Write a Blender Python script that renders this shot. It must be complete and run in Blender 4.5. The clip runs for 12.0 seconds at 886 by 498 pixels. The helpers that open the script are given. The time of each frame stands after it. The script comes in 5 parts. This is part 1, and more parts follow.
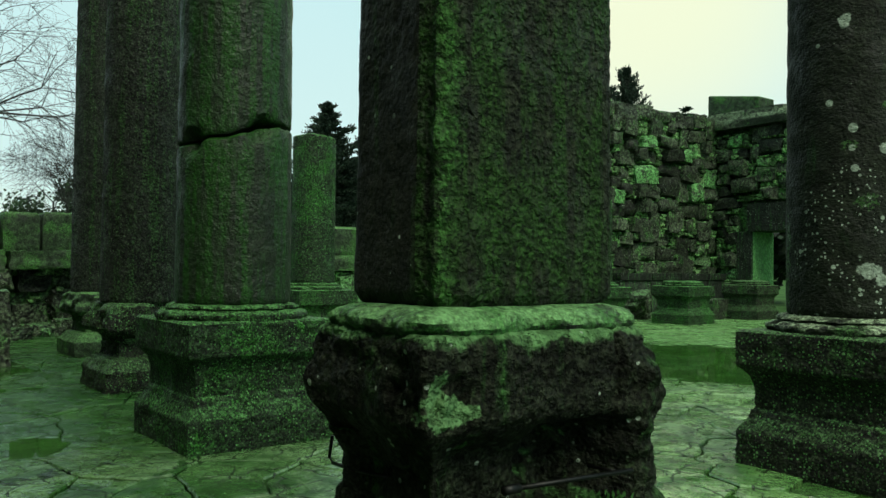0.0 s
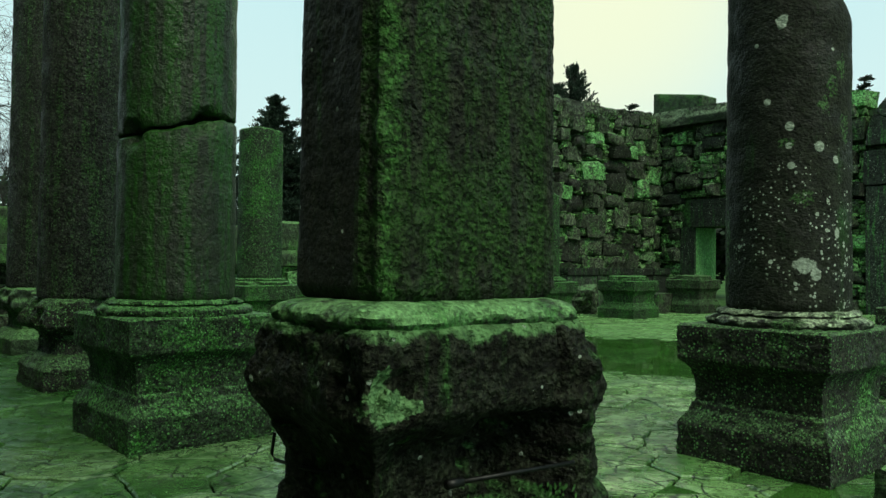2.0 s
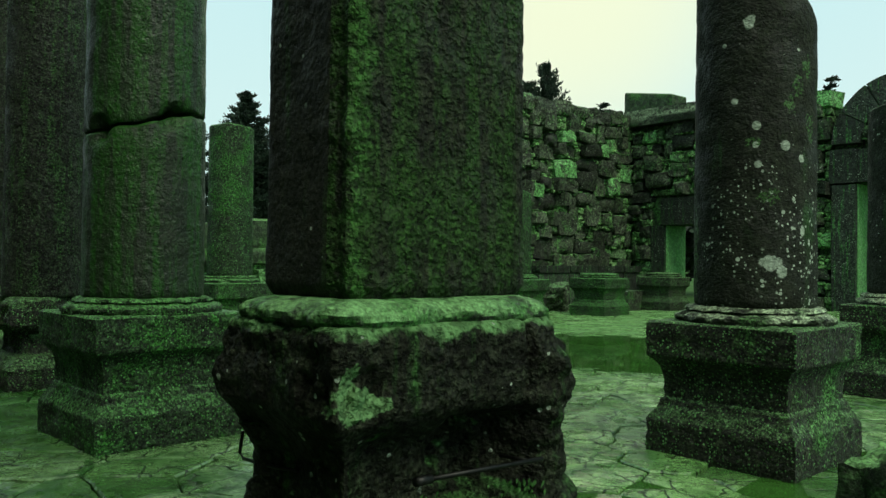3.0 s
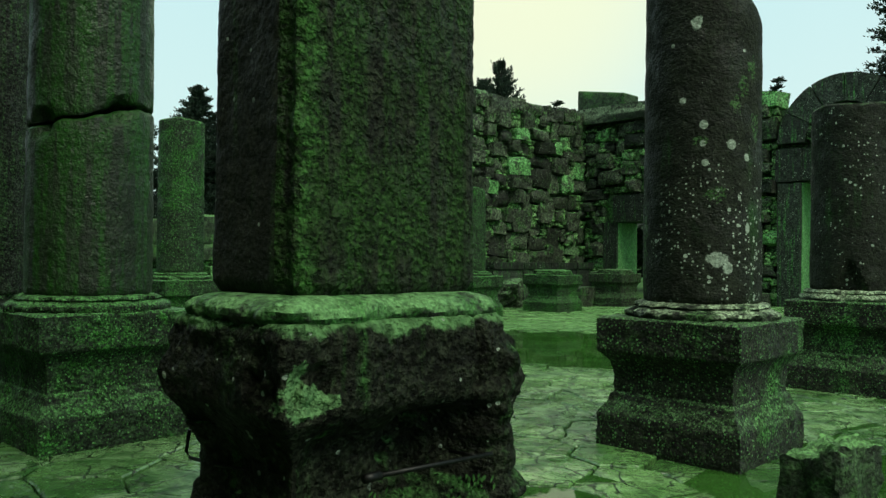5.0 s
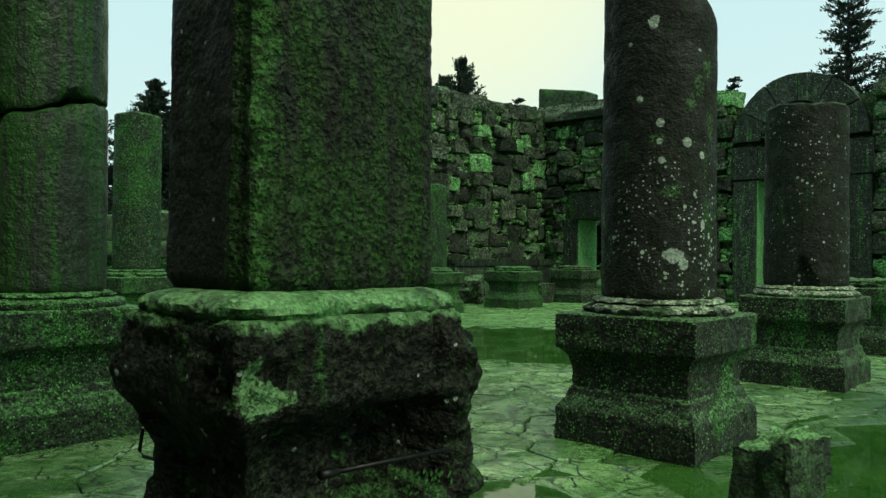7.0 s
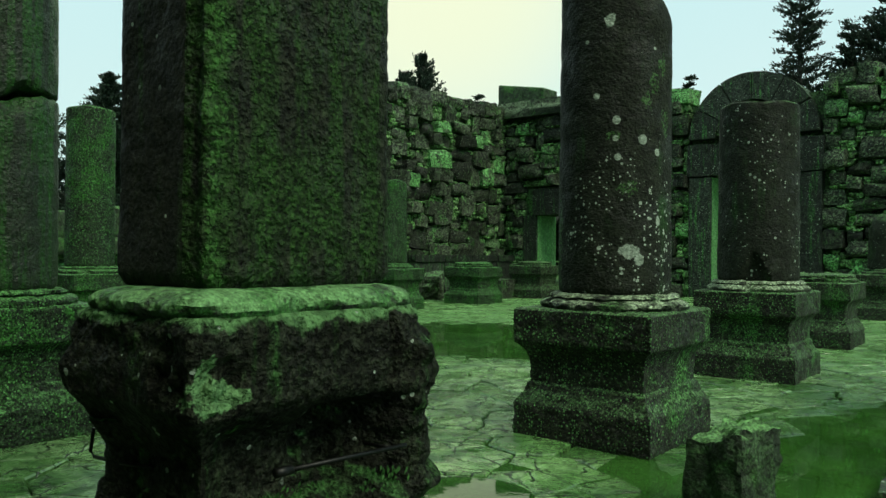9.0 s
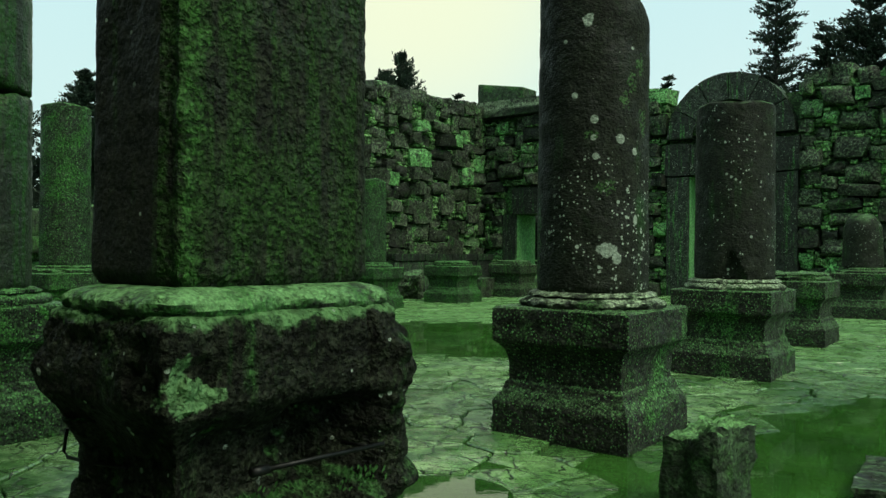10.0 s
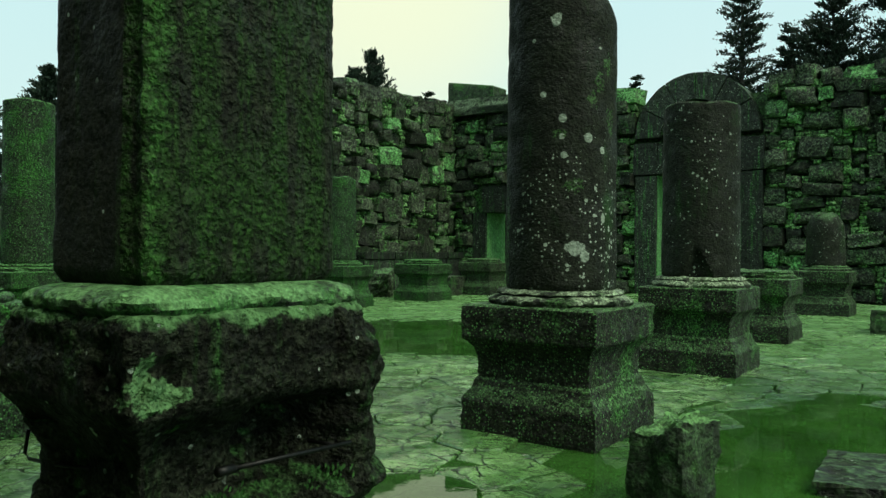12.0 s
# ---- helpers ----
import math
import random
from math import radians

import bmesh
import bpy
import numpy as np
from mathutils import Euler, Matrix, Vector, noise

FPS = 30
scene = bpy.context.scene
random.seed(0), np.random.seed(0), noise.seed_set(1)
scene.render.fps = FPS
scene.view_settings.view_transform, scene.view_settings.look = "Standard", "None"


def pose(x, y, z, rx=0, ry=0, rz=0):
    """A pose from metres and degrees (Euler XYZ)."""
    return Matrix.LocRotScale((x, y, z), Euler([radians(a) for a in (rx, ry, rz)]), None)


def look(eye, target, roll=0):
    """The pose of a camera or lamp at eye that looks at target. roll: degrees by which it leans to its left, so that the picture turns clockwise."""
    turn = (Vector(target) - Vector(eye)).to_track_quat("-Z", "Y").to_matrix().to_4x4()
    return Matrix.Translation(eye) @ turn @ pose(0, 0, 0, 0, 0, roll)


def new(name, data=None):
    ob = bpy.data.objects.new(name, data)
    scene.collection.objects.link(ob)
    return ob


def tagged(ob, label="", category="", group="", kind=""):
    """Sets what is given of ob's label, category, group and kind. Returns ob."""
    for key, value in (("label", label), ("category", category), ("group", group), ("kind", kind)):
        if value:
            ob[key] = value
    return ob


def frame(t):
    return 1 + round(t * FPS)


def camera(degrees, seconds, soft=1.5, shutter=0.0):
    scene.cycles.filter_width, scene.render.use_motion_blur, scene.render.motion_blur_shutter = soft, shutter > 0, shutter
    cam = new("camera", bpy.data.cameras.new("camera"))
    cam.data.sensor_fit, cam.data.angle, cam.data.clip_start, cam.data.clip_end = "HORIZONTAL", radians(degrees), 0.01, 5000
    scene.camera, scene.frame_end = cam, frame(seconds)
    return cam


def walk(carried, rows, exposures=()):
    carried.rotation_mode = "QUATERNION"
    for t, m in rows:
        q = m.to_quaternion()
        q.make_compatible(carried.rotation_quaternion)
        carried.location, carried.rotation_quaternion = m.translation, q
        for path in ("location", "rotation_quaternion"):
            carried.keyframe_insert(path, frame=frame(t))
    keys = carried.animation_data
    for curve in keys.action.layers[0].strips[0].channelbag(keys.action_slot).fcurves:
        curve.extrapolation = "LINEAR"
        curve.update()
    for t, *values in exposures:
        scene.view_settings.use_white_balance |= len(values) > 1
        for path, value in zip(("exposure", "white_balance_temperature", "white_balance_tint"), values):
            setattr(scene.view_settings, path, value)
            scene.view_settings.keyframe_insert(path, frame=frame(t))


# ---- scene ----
cam = camera(57.3, 12.0)
PATH = [
    (0, (2.092, -4.642, 1.25), (0.481, -3.458, 1.293), 0.6),
    (0.5, (2.093, -4.637, 1.25), (0.499, -3.43, 1.29), 0.6),
    (1, (2.096, -4.633, 1.249), (0.52, -3.402, 1.287), 0.6),
    (1.5, (2.098, -4.629, 1.249), (0.542, -3.372, 1.283), 0.6),
    (2, (2.1, -4.625, 1.249), (0.565, -3.343, 1.281), 0.6),
    (2.5, (2.102, -4.619, 1.247), (0.59, -3.311, 1.277), 0.6),
    (3, (2.105, -4.616, 1.248), (0.614, -3.283, 1.275), 0.6),
    (5, (2.117, -4.604, 1.247), (0.702, -3.191, 1.267), 0.6),
    (5.5, (2.119, -4.601, 1.246), (0.721, -3.17, 1.264), 0.5),
    (6, (2.123, -4.6, 1.246), (0.742, -3.153, 1.262), 0.6),
    (6.5, (2.124, -4.597, 1.246), (0.76, -3.134, 1.26), 0.6),
    (7, (2.127, -4.595, 1.244), (0.78, -3.117, 1.257), 0.6),
    (9, (2.139, -4.588, 1.245), (0.865, -3.046, 1.249), 0.5),
    (9.5, (2.142, -4.586, 1.244), (0.887, -3.029, 1.247), 0.5),
    (10, (2.144, -4.583, 1.243), (0.909, -3.01, 1.245), 0.5),
    (10.5, (2.147, -4.582, 1.244), (0.932, -2.994, 1.244), 0.5),
    (11, (2.149, -4.58, 1.243), (0.947, -2.982, 1.243), 0.5),
    (11.5, (2.152, -4.58, 1.244), (0.964, -2.971, 1.242), 0.5),
    (12, (2.153, -4.58, 1.243), (0.976, -2.963, 1.241), 0.5),
]
walk(cam, [(t, look(eye, target, roll)) for t, eye, target, roll in PATH])

# ---- world, sun, exposure ----
SUN_DIR = Vector((0.60, -0.10, 0.72)).normalized()
GLOW_DIR = Vector((-25.0, 28.2, 15.0)).normalized()
sun_el = math.asin(SUN_DIR.z)
world = bpy.data.worlds.new("overcast_sky")
scene.world = world
world.use_nodes = True
wt = world.node_tree
wt.nodes.clear()


def wnode(kind, **values):
    n = wt.nodes.new(kind)
    for key, value in values.items():
        n.inputs[int(key[1:])].default_value = value
    return n


w_out = wt.nodes.new("ShaderNodeOutputWorld")
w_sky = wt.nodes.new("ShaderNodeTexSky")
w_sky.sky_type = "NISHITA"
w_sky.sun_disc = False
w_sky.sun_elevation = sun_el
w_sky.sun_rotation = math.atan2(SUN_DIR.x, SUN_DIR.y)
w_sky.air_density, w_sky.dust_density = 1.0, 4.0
w_tc = wt.nodes.new("ShaderNodeTexCoord")
w_norm = wt.nodes.new("ShaderNodeVectorMath")
w_norm.operation = "NORMALIZE"
wt.links.new(w_tc.outputs["Generated"], w_norm.inputs[0])
w_sep = wt.nodes.new("ShaderNodeSeparateXYZ")
wt.links.new(w_norm.outputs[0], w_sep.inputs[0])
# cloud deck: brighter towards the zenith
w_ramp = wt.nodes.new("ShaderNodeValToRGB")
els = w_ramp.color_ramp.elements
els[0].position, els[0].color = 0.0, (0.80, 0.94, 0.80, 1)
els[1].position, els[1].color = 1.0, (0.95, 1.12, 0.95, 1)
e = els.new(0.10)
e.color = (0.66, 0.89, 0.86, 1)
e = els.new(0.42)
e.color = (0.56, 0.85, 0.88, 1)
wt.links.new(w_sep.outputs["Z"], w_ramp.inputs[0])
# wide warm cloud glow, placed for the camera's view, away from the sun
w_dot = wt.nodes.new("ShaderNodeVectorMath")
w_dot.operation = "DOT_PRODUCT"
w_dot.inputs[1].default_value = GLOW_DIR
wt.links.new(w_norm.outputs[0], w_dot.inputs[0])
w_glow = wt.nodes.new("ShaderNodeMapRange")
w_glow.interpolation_type = "SMOOTHSTEP"
w_glow.inputs["From Min"].default_value = 0.950
w_glow.inputs["From Max"].default_value = 0.997
wt.links.new(w_dot.outputs["Value"], w_glow.inputs["Value"])
w_noise = wnode("ShaderNodeTexNoise")
w_noise.inputs["Scale"].default_value = 3.0
w_noise.inputs["Detail"].default_value = 3.0
wt.links.new(w_norm.outputs[0], w_noise.inputs["Vector"])
w_soft = wt.nodes.new("ShaderNodeMixRGB")
w_soft.blend_type = "OVERLAY"
w_soft.inputs[0].default_value = 0.12
wt.links.new(w_ramp.outputs[0], w_soft.inputs[1])
wt.links.new(w_noise.outputs["Fac"], w_soft.inputs[2])
w_mix = wt.nodes.new("ShaderNodeMixRGB")
w_mix.inputs[2].default_value = (0.90, 0.97, 0.70, 1)
wt.links.new(w_glow.outputs[0], w_mix.inputs[0])
wt.links.new(w_soft.outputs[0], w_mix.inputs[1])
w_bg = wt.nodes.new("ShaderNodeBackground")
w_bg.inputs["Strength"].default_value = 1.0
wt.links.new(w_mix.outputs[0], w_bg.inputs["Color"])
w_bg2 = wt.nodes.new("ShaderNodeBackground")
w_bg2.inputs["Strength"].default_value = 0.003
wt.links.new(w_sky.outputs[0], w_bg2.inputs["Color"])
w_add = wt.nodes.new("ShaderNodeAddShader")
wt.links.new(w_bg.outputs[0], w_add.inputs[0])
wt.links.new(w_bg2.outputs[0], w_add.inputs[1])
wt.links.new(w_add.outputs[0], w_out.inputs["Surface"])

sun = new("sun", bpy.data.lights.new("sun", "SUN"))
sun.data.energy, sun.data.angle, sun.data.color = 2.55, radians(30), (1.0, 0.97, 0.82)
sun.matrix_world = look((0, 0, 30), Vector((0, 0, 30)) - SUN_DIR)

# ---- materials ----


class Nodes:
    """A node material, built step by step."""

    def __init__(self, name, rough=0.7, spec=0.16):
        self.mat = bpy.data.materials.new(name)
        self.mat.use_nodes = True
        self.t = self.mat.node_tree
        self.bsdf = self.t.nodes["Principled BSDF"]
        self.bsdf.inputs["Roughness"].default_value = rough
        self.bsdf.inputs["Specular IOR Level"].default_value = spec
        self.geo = self.t.nodes.new("ShaderNodeNewGeometry")
        self.pos = self.geo.outputs["Position"]

    def put(self, socket, value):
        if isinstance(value, bpy.types.NodeSocket):
            self.t.links.new(value, socket)
        else:
            socket.default_value = value

    def scaled(self, vec):
        n = self.t.nodes.new("ShaderNodeVectorMath")
        n.operation = "MULTIPLY"
        self.t.links.new(self.pos, n.inputs[0])
        n.inputs[1].default_value = vec
        return n.outputs[0]

    def noise(self, scale, detail=4.0, rough=0.55, vec=None, dist=0.0):
        n = self.t.nodes.new("ShaderNodeTexNoise")
        self.t.links.new(vec or self.pos, n.inputs["Vector"])
        n.inputs["Scale"].default_value = scale
        n.inputs["Detail"].default_value = detail
        n.inputs["Roughness"].default_value = rough
        n.inputs["Distortion"].default_value = dist
        return n.outputs["Fac"]

    def math_vec(self, amount):
        """The position, stirred by a noise."""
        n = self.t.nodes.new("ShaderNodeTexNoise")
        self.t.links.new(self.pos, n.inputs["Vector"])
        n.inputs["Scale"].default_value = 3.0
        n.inputs["Detail"].default_value = 4.0
        m = self.t.nodes.new("ShaderNodeVectorMath")
        m.operation = "MULTIPLY_ADD"
        self.t.links.new(n.outputs["Color"], m.inputs[0])
        m.inputs[1].default_value = (amount, amount, amount)
        self.t.links.new(self.pos, m.inputs[2])
        return m.outputs[0]

    def stirred(self, vec, amount):
        """The position, stirred a little and stretched."""
        n = self.t.nodes.new("ShaderNodeVectorMath")
        n.operation = "MULTIPLY"
        self.t.links.new(self.math_vec(amount), n.inputs[0])
        n.inputs[1].default_value = vec
        return n.outputs[0]

    def voronoi(self, scale, feature="F1", vec=None):
        n = self.t.nodes.new("ShaderNodeTexVoronoi")
        n.feature = feature
        self.t.links.new(vec or self.pos, n.inputs["Vector"])
        n.inputs["Scale"].default_value = scale
        return n

    def span(self, value, lo, hi, a=0.0, b=1.0):
        n = self.t.nodes.new("ShaderNodeMapRange")
        n.interpolation_type = "SMOOTHSTEP"
        self.t.links.new(value, n.inputs["Value"])
        for key, v in (("From Min", lo), ("From Max", hi), ("To Min", a), ("To Max", b)):
            self.put(n.inputs[key], v)
        return n.outputs[0]

    def math(self, op, a, b=0.0):
        n = self.t.nodes.new("ShaderNodeMath")
        n.operation = op
        self.put(n.inputs[0], a)
        self.put(n.inputs[1], b)
        return n.outputs[0]

    def mix(self, fac, a, b, blend="MIX"):
        n = self.t.nodes.new("ShaderNodeMixRGB")
        n.blend_type = blend
        self.put(n.inputs[0], fac)
        for i, c in ((1, a), (2, b)):
            self.put(n.inputs[i], c if isinstance(c, bpy.types.NodeSocket) else (*c, 1))
        return n.outputs[0]

    def bump(self, height, strength, distance, before=None):
        n = self.t.nodes.new("ShaderNodeBump")
        n.inputs["Strength"].default_value = strength
        n.inputs["Distance"].default_value = distance
        self.t.links.new(height, n.inputs["Height"])
        if before:
            self.t.links.new(before, n.inputs["Normal"])
        return n.outputs[0]

    def up(self):
        n = self.t.nodes.new("ShaderNodeSeparateXYZ")
        self.t.links.new(self.geo.outputs["Normal"], n.inputs[0])
        return n.outputs["Z"]

    def random(self):
        return self.t.nodes.new("ShaderNodeObjectInfo").outputs["Random"]

    def done(self, colour, normal=None, rough=None):
        self.put(self.bsdf.inputs["Base Color"], colour)
        if normal:
            self.t.links.new(normal, self.bsdf.inputs["Normal"])
        if rough is not None:
            self.put(self.bsdf.inputs["Roughness"], rough)
        return self.mat


def stone(name, dark, mid, moss, moss_amount=0.5, top_moss=0.5, top=None, lichen=0.0, grain=60.0, speck=0.0, streak=0.5,
          bump=0.5, vary=0.0, rough=(0.5, 0.85), patches=(), lichen_lo=None, top_lo=0.3, pale=None, contrast=1.0, island=0.0, peck=0.0, arris=None, patch_colour=(0.27, 0.34, 0.26), spec=0.22, rim=None, mottle=1.0, relief=1.0, moss_spots=()):
    """Weathered limestone: a dark algae crust, streaks of green moss, pale lichen dots, pitted grain."""
    k = Nodes(name, spec=spec)
    big = k.noise(2.3, 5, 0.6)
    fine = k.noise(grain, 5, 0.65)
    midn = k.noise(11, 5, 0.6)
    runs = k.noise(1.0, 5, 0.62, k.scaled((13, 13, 0.8)))
    col = k.mix(k.span(midn, 0.35, 0.7), dark, mid)
    m = k.math("ADD", k.math("MULTIPLY", runs, streak), k.math("MULTIPLY", big, 1 - streak))
    lo = 0.62 - 0.3 * moss_amount
    mossy = k.math("MULTIPLY", k.span(m, lo, lo + 0.13), k.span(k.noise(44, 5, 0.75), 0.34, 0.56, 1 - mottle, 1.0))
    col = k.mix(mossy, col, moss)
    # moss and pale crust that settles on ledges
    crown = k.math("MULTIPLY", k.span(k.up(), top_lo, top_lo + 0.45), k.span(k.noise(6, 5, 0.65), 0.56 - 0.34 * top_moss, 0.72 - 0.34 * top_moss))
    col = k.mix(crown, col, top or moss)
    if arris:
        off = k.t.nodes.new("ShaderNodeVectorMath")
        off.operation = "DISTANCE"
        flat = k.scaled((1, 1, 0))
        k.t.links.new(flat, off.inputs[0])
        off.inputs[1].default_value = (*arris, 0)
        edge = k.span(k.math("ADD", off.outputs["Value"], k.math("MULTIPLY", k.math("SUBTRACT", k.noise(6, 5, 0.75), 0.5), 0.26)), 0.068, 0.012)
        col = k.mix(k.math("MULTIPLY", edge, k.span(k.noise(30, 4, 0.7), 0.35, 0.55)), col, (0.031, 0.100, 0.019))
    if pale:
        col = k.mix(k.math("MULTIPLY", k.span(k.random(), 0.89, 0.92), k.span(k.noise(4, 5, 0.65), 0.36, 0.5)), col, pale)
    # small broken-out pits; dirt and the shade of their hollows go into the colour
    chipped = k.span(k.noise(1.0, 5, 0.62, k.scaled((grain * 0.42, grain * 0.42, grain * 0.62))), 0.36, 0.45)
    pits = k.math("MULTIPLY", k.span(k.noise(grain * 0.6, 6, 0.75), 0.40, 0.56), chipped)
    shade = k.math("MULTIPLY", k.span(fine, 0.40, 0.61, 1 - 0.65 * contrast, 1 + 0.75 * contrast), k.math("ADD", k.math("MULTIPLY", pits, 0.75 * contrast), max(0.12, 1 - 0.6 * contrast)))
    if island:
        shade = k.math("MULTIPLY", shade, k.span(k.geo.outputs["Random Per Island"], 0.0, 1.0, 1 - island, 1.25))
    if vary:
        shade = k.math("MULTIPLY", shade, k.span(k.random(), 0.0, 1.0, 1 - vary, 1 + vary))
    comb = k.t.nodes.new("ShaderNodeCombineXYZ")
    for i in range(3):
        k.t.links.new(shade, comb.inputs[i])
    col = k.mix(1.0, col, comb.outputs[0], "MULTIPLY")
    if rim:
        # moss that hangs over the upper rim in ragged tongues
        hgt = k.t.nodes.new("ShaderNodeSeparateXYZ")
        k.t.links.new(k.pos, hgt.inputs[0])
        ragged = k.math("ADD", k.noise(1.0, 5, 0.6, k.scaled((5, 5, 3))), k.math("MULTIPLY", k.noise(40, 3, 0.6), 0.25))
        col = k.mix(k.span(k.math("ADD", hgt.outputs["Z"], k.math("MULTIPLY", k.math("SUBTRACT", ragged, 0.625), 4.0 * rim[1])), rim[0] - 0.012, rim[0] + 0.010), col, k.mix(k.span(k.noise(28, 4, 0.6), 0.36, 0.62), tuple(0.45 * c for c in rim[2]), rim[2]))
    grains = None
    if speck:
        # crust of small round lichen granules
        v = k.voronoi(54, "F1", k.math_vec(0.06))
        size = k.t.nodes.new("ShaderNodeSeparateColor")
        k.t.links.new(v.outputs["Color"], size.inputs[0])
        dist = k.math("ADD", v.outputs["Distance"], k.math("MULTIPLY", k.math("SUBTRACT", k.noise(170, 2, 0.5), 0.5), 0.35))
        field = k.span(k.noise(3.4, 6, 0.72), 0.74 - 0.3 * speck, 0.86 - 0.3 * speck, 0.68 * speck, 1.0)
        grains = k.span(k.math("SUBTRACT", k.math("ADD", k.math("MULTIPLY", size.outputs[0], 0.36), 0.10), dist), -0.02, 0.07)
        hit = k.math("MULTIPLY", grains, field)
        pale_grain = tuple(min(1, 2.2 * c + 0.055) for c in moss)
        col = k.mix(hit, col, k.mix(k.span(size.outputs[1], 0.15, 0.75), moss, pale_grain))
    if lichen:
        for s, size, cut in ((9.0, 0.16, 0.66), (23.0, 0.34, 0.57), (46.0, 0.40, 0.59)):
            v = k.voronoi(s)
            sep = k.t.nodes.new("ShaderNodeSeparateColor")
            k.t.links.new(v.outputs["Color"], sep.inputs[0])
            radius = k.span(sep.outputs[0], 1.0 - 0.55 * lichen, 1.0, 0.02, size)
            if lichen_lo is not None:
                z = k.t.nodes.new("ShaderNodeSeparateXYZ")
                k.t.links.new(k.pos, z.inputs[0])
                radius = k.math("MULTIPLY", radius, k.span(z.outputs["Z"], lichen_lo + 1.25, lichen_lo + 0.5, 0.25, 1.0))
            wob = k.math("ADD", v.outputs["Distance"], k.math("MULTIPLY", k.math("SUBTRACT", k.noise(70, 3), 0.5), 0.16))
            dot = k.span(k.math("SUBTRACT", radius, wob), 0.0, 0.03)
            field = k.span(k.noise(2.7, 4, 0.6), cut - 0.16, cut - 0.04)
            dot = k.math("MULTIPLY", dot, field)
            col = k.mix(dot, col, (0.27, 0.34, 0.26))
    for (px, py, pz, rx, rz, wob), tint in [(q, patch_colour) for q in patches] + [(q, (0.042, 0.105, 0.030)) for q in moss_spots]:
        off = k.t.nodes.new("ShaderNodeVectorMath")
        off.operation = "SUBTRACT"
        k.t.links.new(k.pos, off.inputs[0])
        off.inputs[1].default_value = (px, py, pz)
        sc = k.t.nodes.new("ShaderNodeVectorMath")
        sc.operation = "DIVIDE"
        k.t.links.new(off.outputs[0], sc.inputs[0])
        sc.inputs[1].default_value = (rx, rx, rz)
        ln = k.t.nodes.new("ShaderNodeVectorMath")
        ln.operation = "LENGTH"
        k.t.links.new(sc.outputs[0], ln.inputs[0])
        d = k.math("ADD", ln.outputs["Value"], k.math("MULTIPLY", k.math("SUBTRACT", k.noise(22, 4, 0.65), 0.5), wob))
        col = k.mix(k.math("MULTIPLY", k.span(d, 1.05, 0.85), k.span(k.noise(45, 4, 0.65), 0.36, 0.6, 0.55, 1.0) if tint == patch_colour else k.span(k.noise(48, 4, 0.7), 0.45, 0.57)), col, tint)
    nrm = k.bump(k.noise(grain * 0.34, 3, 0.48), bump, 0.030 * relief)
    nrm = k.bump(k.noise(grain * 1.0, 3, 0.5), bump, 0.013 * relief, nrm)
    nrm = k.bump(k.noise(6, 3, 0.5), bump * 0.6, 0.04, nrm)
    nrm = k.bump(chipped, bump, 0.016 * relief, nrm)
    if grains is not None:
        nrm = k.bump(grains, 1.0, 0.012, nrm)
    if peck:
        # pick marks of the mason, softened by weather
        v = k.voronoi(1.0, "F1", k.stirred((38, 38, 62), 0.05))
        nrm = k.bump(k.span(v.outputs["Distance"], 0.05, 0.6), peck, 0.014, nrm)
    return k.done(col, nrm, k.span(k.noise(5, 4), 0.35, 0.65, *rough))


def on_shaft(s, z, rx, rz, wob=0.5):
    """A lichen spot on the lichen-dotted shaft, s metres to the right of the middle as seen from the aisle."""
    dx, dy, r = 0.463, -0.887, 0.372
    d = math.sqrt(r * r - s * s)
    return (-0.5 + dx * d - dy * s, 0.5 + dy * d + dx * s, z, rx, rz, wob)


SPOTS = (on_shaft(0.075, 1.25, 0.08, 0.045, 1.8), on_shaft(0.135, 1.20, 0.035, 0.04, 1.0), on_shaft(0.155, 1.975, 0.032, 0.034, 0.4), on_shaft(-0.015, 2.10, 0.028, 0.030, 0.4), on_shaft(-0.06, 2.75, 0.036, 0.045, 1.4),
         on_shaft(-0.02, 1.98, 0.022, 0.022, 0.8), on_shaft(0.255, 1.90, 0.026, 0.03, 0.4), on_shaft(-0.14, 2.26, 0.024, 0.024, 0.3), on_shaft(-0.005, 1.86, 0.024, 0.024, 0.4), on_shaft(0.26, 1.45, 0.022, 0.04, 0.8),
         on_shaft(-0.2, 2.62, 0.02, 0.02, 0.8), on_shaft(0.24, 2.58, 0.022, 0.022, 0.4))
MOSSY_SPOTS = (on_shaft(0.29, 2.46, 0.04, 0.08, 2.4), on_shaft(0.235, 2.34, 0.045, 0.07, 2.4), on_shaft(0.18, 2.23, 0.04, 0.06, 2.4), on_shaft(0.31, 2.10, 0.04, 0.10, 2.6), on_shaft(-0.03, 2.0, 0.05, 0.03, 2.2), on_shaft(0.05, 1.66, 0.06, 0.05, 2.8), on_shaft(-0.355, 1.3, 0.05, 0.35, 1.6))
M_shaft_corner = stone("corner_shaft_stone", (0.011, 0.015, 0.009), (0.023, 0.032, 0.016), (0.017, 0.052, 0.009), 0.66, 0.6, grain=70, streak=0.55, bump=1.0, arris=(0.262, -3.30), peck=0.2, contrast=0.62, spec=0.14, relief=1.5, mottle=0.5)
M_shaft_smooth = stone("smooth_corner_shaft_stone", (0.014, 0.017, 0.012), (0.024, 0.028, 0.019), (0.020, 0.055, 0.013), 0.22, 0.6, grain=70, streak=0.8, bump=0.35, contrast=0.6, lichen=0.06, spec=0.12)
